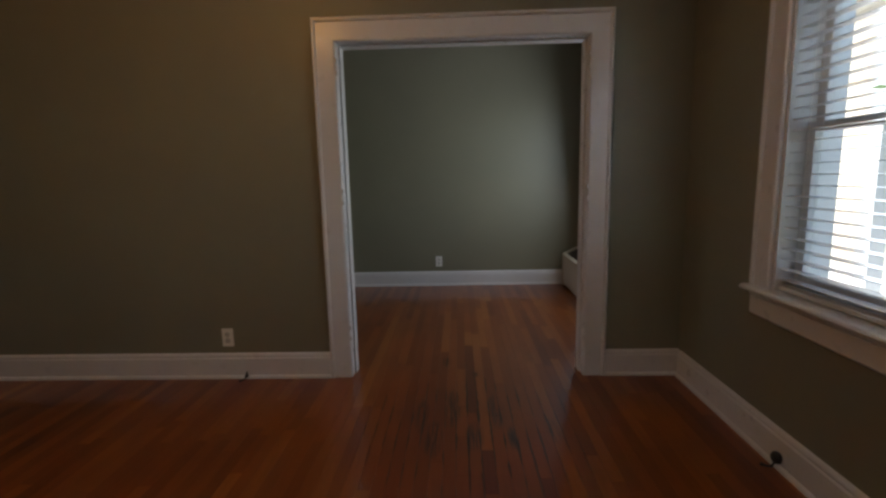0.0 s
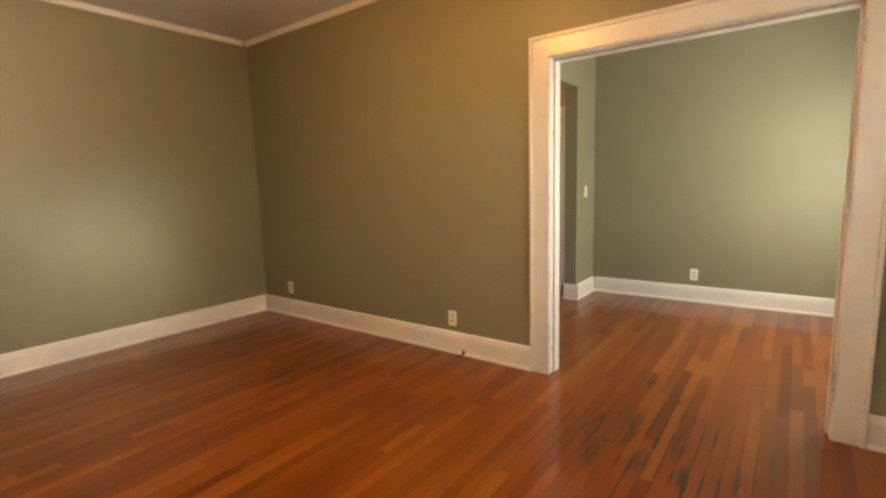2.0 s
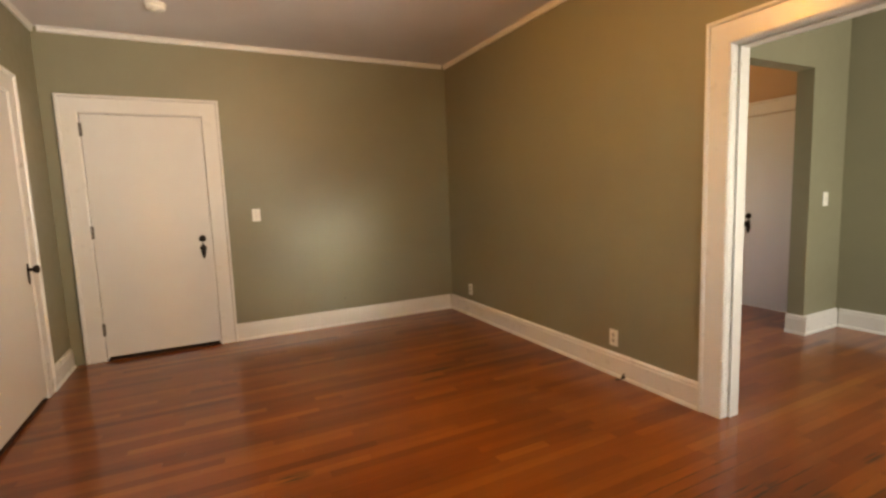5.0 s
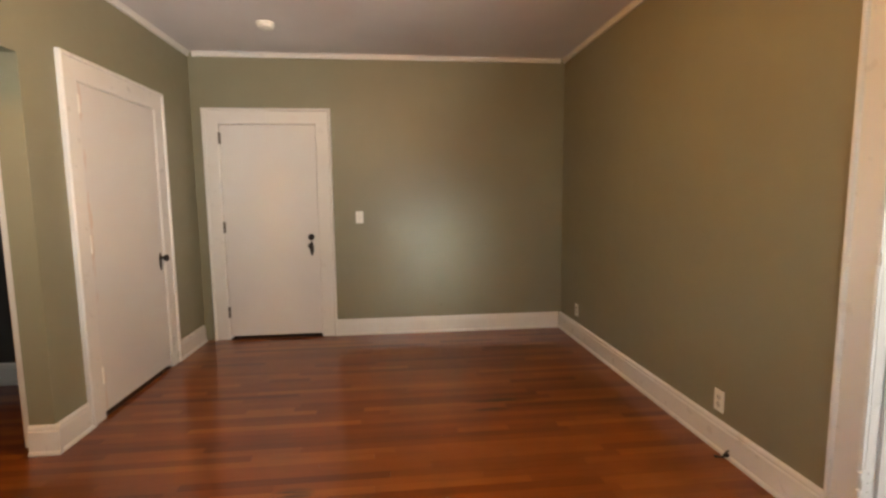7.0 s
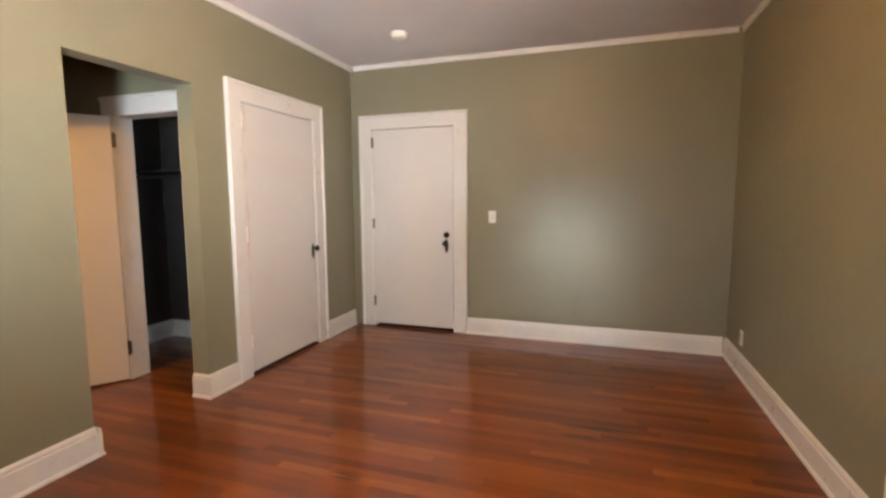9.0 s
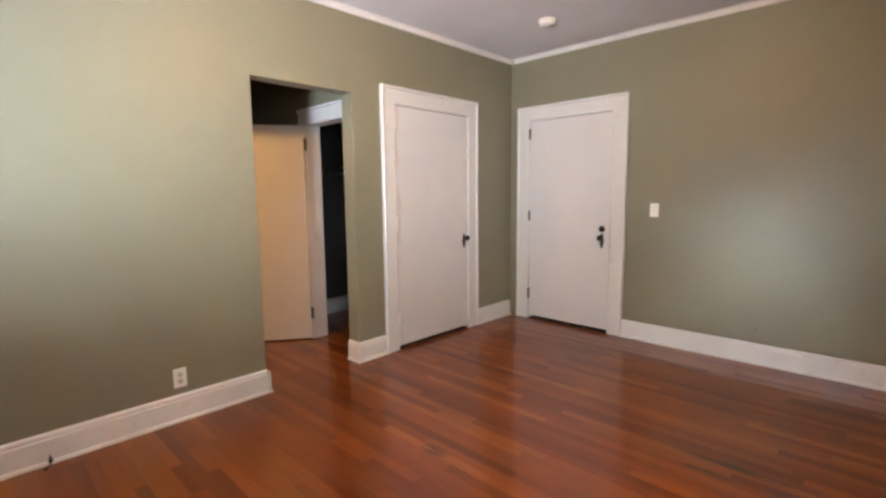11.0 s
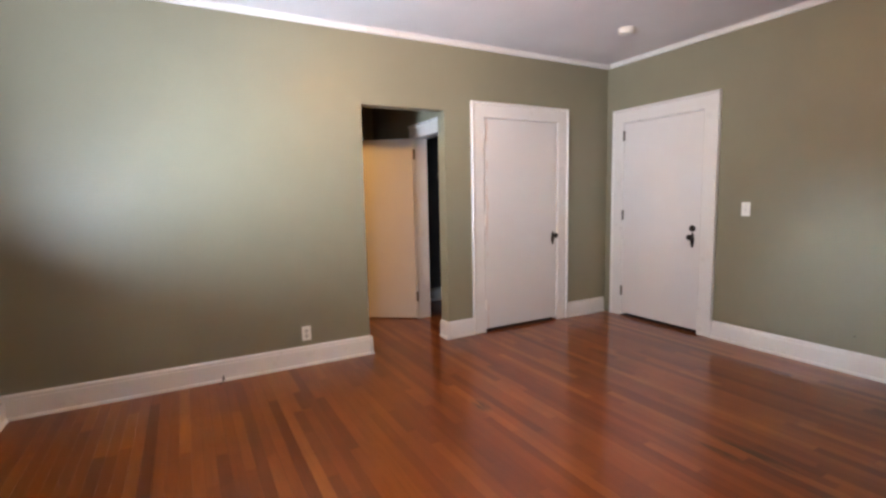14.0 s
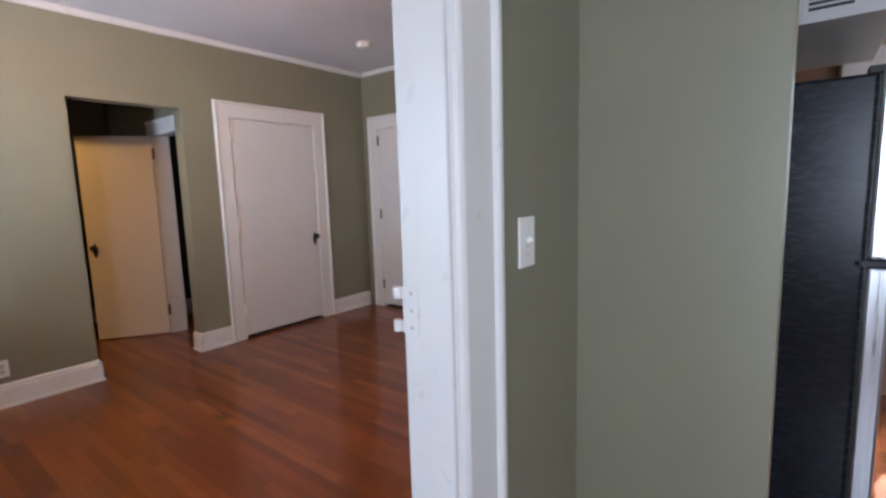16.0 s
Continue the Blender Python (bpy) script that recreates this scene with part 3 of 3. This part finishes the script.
ceiling_lamp(2.68, -1.72)
ceiling_lamp(1.5, 1.7)
# unseen pendant added for the hall bulb
ceiling_lamp(3.75, -4.05, 0.60)


# ---- windows ----
def sash(name, parent, x, y, z, rail):
    ob = thing(name, pose(0, 0, 0), "", "")
    ob.parent = parent
    for n, yy, zz in (("stile", (y[0], y[0] + 0.045), z), ("stile", (y[1] - 0.045, y[1]), z), ("rail", (y[0] + 0.045, y[1] - 0.045), (z[0], z[0] + rail[0])),
                      ("rail", (y[0] + 0.045, y[1] - 0.045), (z[1] - rail[1], z[1]))):
        box(n, x, yy, zz, WHITE, ob, 0.003)
    mid = (x[0] + x[1]) / 2
    pane = box("pane", (mid - 0.002, mid + 0.002), (y[0] + 0.04, y[1] - 0.04), (z[0] + rail[0] - 0.005, z[1] - rail[1] + 0.005), GLASS, ob, 0)
    pane.visible_shadow = False


def window(name, y0, y1, blind, label, z0=0.70, z1=2.06):
    ob = thing(name, pose(0, 0, 0), label, "window", "windows of the east wall", "structure")
    for a, b in ((y0, y0 + 0.018), (y1 - 0.018, y1)):
        box("side_jamb", (X1, 5.37), (a, b), (z0 + 0.02, z1), WHITE, ob)
    box("head_jamb", (X1, 5.37), (y0 + 0.018, y1 - 0.018), (z1 - 0.018, z1), WHITE, ob)
    box("outer_sill", (5.26, 5.42), (y0, y1), (z0 - 0.02, z0 + 0.02), WHITE, ob)
    sash("upper_sash", ob, (5.33, 5.36), (y0 + 0.018, y1 - 0.018), (1.375, z1 - 0.018), (0.038, 0.05))
    sash("lower_sash", ob, (5.298, 5.328), (y0 + 0.018, y1 - 0.018), (z0 + 0.02, 1.413), (0.075, 0.038))
    if blind:
        venetian(y0 + 0.022, y1 - 0.022, z0 + 0.03, z1 - 0.02)
    return ob


def venetian(y0, y1, z0, z1):
    ob = thing("venetian_blind", pose(0, 0, 0), "lowered white slatted venetian blind in the window, slats open", "blind", "venetian blinds")
    box("head_rail", (5.232, 5.285), (y0, y1), (z1 - 0.045, z1), WHITE, ob)
    box("bottom_rail", (5.235, 5.283), (y0, y1), (z0, z0 + 0.018), WHITE, ob)
    slat = None
    count = int((z1 - z0 - 0.09) / 0.0435)
    for k in range(count + 1):
        z = z0 + 0.045 + 0.0435 * k
        if slat is None:
            bm = bmesh.new()
            put_box(bm, (-0.024, 0.024), (y0 + 0.002, y1 - 0.002), (-0.0013, 0.0013), 0.0008)
            bm.transform(pose(0, 0, 0, 0, -1))
            slat = finish("slat", bm, WHITE, ob)
        else:
            other = new("slat", slat.data)
            other.parent = ob
        (slat if k == 0 else other).location = (5.258, 0, z)
    for y in (y0 + 0.10, (y0 + y1) / 2, y1 - 0.10):
        for x in (5.233, 5.283):
            bm = bmesh.new()
            put_rod(bm, (x, y, z0 + 0.01), (x, y, z1 - 0.03), 0.0009, sides=6)
            finish("ladder_cord", bm, PLASTIC, ob)


WINLABEL = "double hung white window with blind and stool"
window("window_1", -1.82, -0.795, True, WINLABEL)
window("window_2", 0.97, 1.93, False, "double hung white window of the far room")


def window_trim(y0, y1):
    ob = thing("window_trim", pose(0, 0, 0), "wide white window casing with projecting stool and apron", "trim", "", "structure")
    case(ob, 0, X1, -1, y0, y1, 2.062, [(p * 0.76, q) for p, q in CASING], WHITE, 0.724)
    STOOL = [(0, 0), (0.050, 0), (0.058, 0.005), (0.060, 0.012), (0.056, 0.020), (0.048, 0.024), (0, 0.024)]
    moulding("stool", STOOL, (X1, y0 - 0.130, 0.700), (X1, y1 + 0.130, 0.700), (-1, 0, 0), WHITE, ob)
    box("inner_sill", (X1, 5.30), (y0, y1), (0.702, 0.724), WHITE, ob, 0.001)
    APRON = [(0, 0), (0.010, 0), (0.018, 0.010), (0.018, 0.088), (0.024, 0.094), (0.024, 0.112), (0, 0.112)]
    moulding("apron", APRON, (X1, y0 - 0.110, 0.588), (X1, y1 + 0.110, 0.588), (-1, 0, 0), WHITE, ob)


window_trim(-1.82, -0.795)
window_trim(0.97, 1.93)

# ---- far room: convector cabinet under the window ----
conv = thing("radiator_cover", pose(5.04, 0.70, 0), "beige painted metal radiator cabinet with slanted grille top", "radiator cover")
bm = bmesh.new()
put_profile(bm, [(0.0, 0.03), (0.0, 0.345), (0.012, 0.352), (0.012, 0.30), (0.175, 0.36), (0.175, 0.03)], (0, 0.02, 0), (0, 1.70, 0), (1, 0, 0))
finish("body", bm, BEIGE, conv)
for y in (0.0, 1.70):
    bm = bmesh.new()
    put_profile(bm, [(-0.006, 0.0), (-0.006, 0.352), (0.004, 0.366), (0.150, 0.434), (0.178, 0.436), (0.178, 0.0)], (0, y, 0), (0, y + 0.02, 0), (1, 0, 0))
    finish("end_panel", bm, BEIGE, conv)
bm = bmesh.new()
put_profile(bm, [(-0.008, 0.338), (-0.010, 0.354), (0.000, 0.366), (0.022, 0.374), (0.024, 0.360), (0.006, 0.350)], (0, 0.02, 0), (0, 1.70, 0), (1, 0, 0))
finish("front_rim", bm, BEIGE, conv)
bm = bmesh.new()
put_profile(bm, [(0.150, 0.416), (0.150, 0.434), (0.176, 0.436), (0.176, 0.416)], (0, 0.02, 0), (0, 1.70, 0), (1, 0, 0))
finish("back_rim", bm, BEIGE, conv)
fin = None
for k in range(40):
    if fin is None:
        bm = bmesh.new()
        put_profile(bm, [(0.022, 0.352), (0.022, 0.366), (0.150, 0.428), (0.150, 0.412)], (0, 0, 0), (0, 0.005, 0), (1, 0, 0))
        fin = bar = finish("grille_bar", bm, HINGE, conv)
    else:
        bar = new("grille_bar", fin.data)
        bar.parent = conv
    bar.location = (0, 0.05 + 0.0405 * k, 0)

# ---- kitchen seen through the opening ----
kdoor = thing("door_3", pose(0, 0, 0), "closed white kitchen door with black knob and deadbolt", "door", "", "structure")
case(kdoor, 1, 2.62, -1, 1.690, 2.45, 1.975, [(p * 0.93, q) for p, q in CASING])
box("leaf", (1.703, 2.437), (2.624, 2.662), (0.003, 1.968), DOORPAINT, kdoor, 0.0025)
knob_set(kdoor, Matrix.Translation((1.757, 2.624, 0.875)) @ pose(0, 0, 0, 90), True)
kwin = thing("window_3", pose(0, 0, 0), "small kitchen window with white sill", "window", "", "structure")
for n, x, z in (("stile", (0.84, 0.89), (1.33, 2.12)), ("stile", (1.495, 1.535), (1.33, 2.12)), ("rail", (0.89, 1.495), (1.33, 1.39)), ("rail", (0.89, 1.495), (2.06, 2.12)), ("rail", (0.89, 1.495), (1.70, 1.74))):
    box(n, x, (2.63, 2.67), z, WHITE, kwin, 0.003)
box("pane", (0.89, 1.495), (2.648, 2.652), (1.39, 2.06), GLASS, kwin, 0).visible_shadow = False
box("sill", (0.76, 1.552), (2.555, 2.66), (1.285, 1.325), WHITE, kwin, 0.006)
for k in range(12):
    box("slat", (0.90, 1.49), (2.604, 2.624), (1.76 + 0.025 * k, 1.762 + 0.025 * k), WHITE, kwin, 0)
box("head_casing", (0.745, 1.552), (2.598, 2.618), (2.123, 2.22), WHITE, kwin, 0.003)
box("side_casing", (0.745, 0.838), (2.598, 2.618), (1.327, 2.121), WHITE, kwin, 0.003)
kw2 = thing("window_4", pose(0, 0, 0), "white framed kitchen window", "window", "", "structure")
for n, y, z in (("stile", (1.3, 1.35), (0.9, 2.05)), ("stile", (2.2, 2.25), (0.9, 2.05)), ("rail", (1.35, 2.2), (0.9, 0.96)), ("rail", (1.35, 2.2), (1.99, 2.05)), ("rail", (1.35, 2.2), (1.45, 1.50))):
    box(n, (-0.09, -0.05), y, z, WHITE, kw2, 0.003)
box("pane", (-0.072, -0.068), (1.35, 2.2), (0.96, 1.99), GLASS, kw2, 0).visible_shadow = False

fridge = thing("refrigerator", pose(1.36, 0.50, 0), "stainless top freezer refrigerator with black sides", "refrigerator")
box("body", (-0.37, 0.37), (-0.315, 0.30), (0.03, 1.712), FRIDGE, fridge, 0.012, "black textured steel body")
box("freezer_door", (-0.37, 0.37), (0.306, 0.375), (1.082, 1.718), STEEL, fridge, 0.012)
box("lower_door", (-0.37, 0.37), (0.306, 0.375), (0.07, 1.052), STEEL, fridge, 0.012)
box("kick_plate", (-0.36, 0.36), (0.24, 0.30), (0.0, 0.06), CABLE, fridge, 0.003)
box("gasket", (-0.36, 0.36), (0.299, 0.307), (0.07, 1.708), CABLE, fridge, 0.001)
for z in (1.067, 1.723):
    box("hinge_cover", (0.28, 0.37), (0.27, 0.37), (z - 0.012, z + 0.012), CABLE, fridge, 0.004)
for z in ((1.13, 1.45), (0.63, 1.02)):
    bm = bmesh.new()
    put_rod(bm, (-0.32, 0.42, z[0]), (-0.32, 0.42, z[1]), 0.012, sides=12)
    for zz in z:
        put_rod(bm, (-0.32, 0.37, zz), (-0.32, 0.42, zz), 0.010, sides=10)
    finish("handle", bm, STEEL, fridge, "", True)
cab = thing("wall_cabinet", pose(1.36, 0.13, 1.890), "white cabinet with a louvred grille above the refrigerator", "cabinet")
box("body", (-0.44, 0.44), (0, 0.70), (0.0, 0.45), DOORPAINT, cab, 0.004)
box("grille_frame", (0.44, 0.446), (0.455, 0.60), (0.025, 0.15), WHITE, cab, 0.002)
for k in range(6):
    box("louvre", (0.445, 0.449), (0.468, 0.587), (0.036 + 0.018 * k, 0.046 + 0.018 * k), CABLE, cab, 0)

cab = thing("wall_cabinet", pose(0.005, 0.73, 1.40), "pale grey kitchen wall cabinet with two doors", "cabinet")
box("body", (0, 0.31), (0, 0.55), (0, 0.67), DOORPAINT, cab, 0.003)
for y in (0.004, 0.278):
    d = box("door", (0.311, 0.33), (y, y + 0.268), (0.005, 0.665), DOORPAINT, cab, 0.004)
    box("handle", (0.33, 0.345), (y + 0.12, y + 0.15), (0.03, 0.04), STEEL, d, 0.002)

# ---- hall: open closet door, closet shelf and rod ----
cdoor = thing("door_4", pose(0, 0, 0), "open white closet door, swung into the hall", "door", "", "structure")
HALLCASE = [(p * 0.70, q) for p, q in CASING]
case(cdoor, 0, 1.95, 1, -4.377, -3.773, 1.95, HALLCASE, WHITE, 0.0, [(p * 0.93, q) for p, q in CASING])
jamb(cdoor, 0, 1.81, 1.95, -4.377, -3.773, 1.948, 0.018)
leaf = thing("leaf", pose(1.968, -4.388, 0, 0, 0, -36), "", "")
leaf.parent = cdoor
box("slab", (0.004, 0.622), (-0.018, 0.018), (0.012, 1.945), DOORPAINT, leaf, 0.0025)
knob_set(leaf, Matrix.Translation((0.562, 0.018, 0.905)) @ pose(0, 0, 0, 90, 0, 180), False)
for z in (1.78, 0.25):
    hinge(cdoor, Matrix.Translation((1.966, -4.374, z)) @ pose(0, 0, 0, 90, 0, 120), HINGE)
shelf = thing("closet_shelf", pose(0.955, -5.095, 1.60), "closet shelf with shade put into its dark colour, metal rod below", "shelf")
# board and cleats take the same darkened colour as the closet walls
box("board", (0, 0.36), (0, 1.41), (0.0, 0.02), CLOSET_SHADE, shelf, 0.003)
box("cleat", (0, 0.36), (0.0, 0.02), (-0.06, 0.0), CLOSET_SHADE, shelf, 0.002)
box("cleat", (0, 0.36), (1.39, 1.41), (-0.06, 0.0), CLOSET_SHADE, shelf, 0.002)
bm = bmesh.new()
put_rod(bm, (0.30, 0.02, -0.04), (0.30, 1.39, -0.04), 0.014)
finish("closet_rod", bm, STEEL, shelf, "", True)


# ---- cable stubs at the baseboards ----
def cable_stub(x, y, turn, cap, height):
    ob = thing("cable_stub", pose(x, y, 0, 0, 0, turn), "short black cable end out of the baseboard", "cable", "cable stubs")
    bm = bmesh.new()
    put_rod(bm, (0, -0.004, 0.045), (0, 0.014, 0.040), 0.004, sides=8)
    put_rod(bm, (0, 0.013, 0.041), (0.004, 0.026, 0.008), 0.0042, sides=8)
    put_rod(bm, (0.004, 0.026, 0.010), (0.018, 0.045, 0.005), 0.0045, sides=8)
    finish("cable", bm, CABLE, ob, "", True)
    bm = bmesh.new()
    put_rod(bm, (0.018, 0.045, 0.0065), (0.028, 0.058, 0.0065), 0.0065, sides=8)
    finish("connector", bm, CABLE, ob, "", True)
    bm = bmesh.new()
    put_lathe(bm, [(cap * 0.80, 0.0), (cap, 0.006), (cap, 0.016), (cap * 0.82, 0.024), (cap * 0.4, 0.028), (cap * 0.1, 0.028)], pose(0, 0.0, height, -90), 18)
    finish("round_cap", bm, CABLE, ob, "round black rubber cap", True)


cable_stub(3.975, YS + 0.021, 0, 0.010, 0.026)
cable_stub(2.54, -0.021, 180, 0.011, 0.022)
cable_stub(X1 - 0.021, -0.965, 90, 0.026, 0.052)

# ---- outside ----
tagged(box("ground", (-300, 300), (-300, 300), (-1.2, -0.75), GRASS, None, 0), "green lawn around the house", "ground", "", "structure")
tagged(box("pavement", (6.2, 11.3), (-30, 30), (-0.749, -0.70), CONCRETE, None, 0.01), "pale concrete drive beside the house", "pavement", "", "structure")
post = thing("porch_post", pose(7.0, 1.80, -0.7), "square white painted porch post", "post", "porch posts")
box("shaft", (-0.10, 0.10), (-0.10, 0.10), (0.0, 3.6), WHITE, post, 0.006)
box("plinth", (-0.14, 0.14), (-0.14, 0.14), (0.0, 0.25), WHITE, post, 0.008)
copy_thing(post, pose(7.0, 1.42, -0.7))
copy_thing(post, pose(8.9, 3.05, -0.7))
house = thing("neighbour_house", pose(11.5, 7.0, -0.75), "cream sided neighbouring house", "house")
box("wall", (0, 6), (-3.2, 4.5), (0, 5.4), SIDING, house, 0.01)
for k in range(30):
    box("siding_board", (-0.025, 0.0), (-3.2, 4.5), (0.18 * k, 0.18 * k + 0.165), SIDING, house, 0.004)
w = box("window", (-0.06, -0.026), (-2.9, -1.9), (1.6, 3.2), WHITE, house, 0.01)
box("pane", (-0.066, -0.06), (-2.8, -2.0), (1.7, 3.1), FRIDGE, w, 0)
bm = bmesh.new()
put_profile(bm, [(-0.5, 5.4), (3.0, 7.8), (6.5, 5.4)], (0, -3.6, 0), (0, 4.9, 0), (1, 0, 0))
finish("roof", bm, BARK, house)


def tree(x, y, h, seed):
    rng = random.Random(seed)
    ob = thing("tree", pose(x, y, -0.75), "leafy green tree beyond the window", "tree", "trees outside")
    bm, tips = bmesh.new(), []
    put_rod(bm, (0, 0, 0), (0.1, 0.05, h * 0.45), 0.20, 0.13, 10)
    for k in range(9):
        a, z = k * 2.4 + rng.random(), h * (0.32 + 0.05 * k)
        tip = Vector((math.cos(a) * rng.uniform(0.9, 1.7), math.sin(a) * rng.uniform(0.9, 1.7), z + rng.uniform(0.5, 1.3)))
        put_rod(bm, (0.08, 0.04, min(z, h * 0.44)), tip, 0.07, 0.02, 6)
        tips.append(tip)
    finish("trunk", bm, BARK, ob)
    bm = bmesh.new()
    for k in range(2600):
        c = rng.choice(tips) + Vector((rng.gauss(0, 0.5), rng.gauss(0, 0.5), rng.gauss(0, 0.45)))
        s = rng.uniform(0.05, 0.10)
        m = Matrix.Translation(c) @ Euler((rng.uniform(-1, 1), rng.uniform(-1, 1), rng.uniform(0, 6.3))).to_matrix().to_4x4()
        bm.faces.new([bm.verts.new(m @ Vector(p)) for p in ((-s, 0, 0), (0, -s * 0.5, 0.01), (s, 0, 0), (0, s * 0.5, 0.01))])
    finish("crown", bm, LEAF, ob)


tree(9.8, 0.6, 5.5, 3)
tree(13.0, -2.0, 6.5, 4)

# ---- floor strips, last ----
rng = random.Random(11)
WIDTH, LENGTHS = 0.057, (0.30, 0.50, 0.75, 1.00, 1.30, 1.70)


def strip(length, x=0.0, y=0.0):
    g, c = 0.00028, 0.0
    xs, ys = (x + g, x + WIDTH - g), (y + g, y + length - g)
    quads = []
    for z, i in ((-0.018, 0.0), (-0.0014, 0.0), (0.0, c)):
        quads.append([(xs[0] + i, ys[0] + i, z), (xs[1] - i, ys[0] + i, z), (xs[1] - i, ys[1] - i, z), (xs[0] + i, ys[1] - i, z)])
    verts = [v for q in quads for v in q]
    faces = [(8, 9, 10, 11)]
    for a in (0, 4):
        faces += [(a + k, a + (k + 1) % 4, a + 4 + (k + 1) % 4, a + 4 + k) for k in range(4)]
    return verts, faces


shared = {}
for length in LENGTHS:
    me = bpy.data.meshes.new("floor_strip")
    me.from_pydata(*strip(length)[:1], [], strip(length)[1])
    me.materials.append(OAK)
    shared[length] = me
rest_v, rest_f, near = [], [], 0
for k in range(int((X1 + 0.13) / WIDTH) + 1):
    x = -0.13 + k * WIDTH
    y = -5.74 - rng.uniform(0, 1.2)
    while y < 2.76:
        length = rng.choice(LENGTHS)
        mid = y + length / 2
        if 2.35 < x < 4.85 and -2.6 < mid < 0.45 and near < 300:
            ob = new("floor_strip", shared[length])
            ob.location = (x, y, 0.0)
            ob.parent = FLOOR_OB
            near += 1
        else:
            y0, y1 = max(y, -3.68 if x > 4.37 else -5.72), min(y + length, 2.74)
            if y1 - y0 < 0.01:
                y += length
                continue
            v, f = strip(y1 - y0, x, y0)
            base = len(rest_v)
            rest_v += v
            rest_f += [tuple(i + base for i in q) for q in f]
        y += length
me = bpy.data.meshes.new("floor_strips")
me.from_pydata(rest_v, [], rest_f)
me.materials.append(OAKREST)
ob = new("floor_strips", me)
ob.parent = FLOOR_OB
ob["kind"] = "stuff"
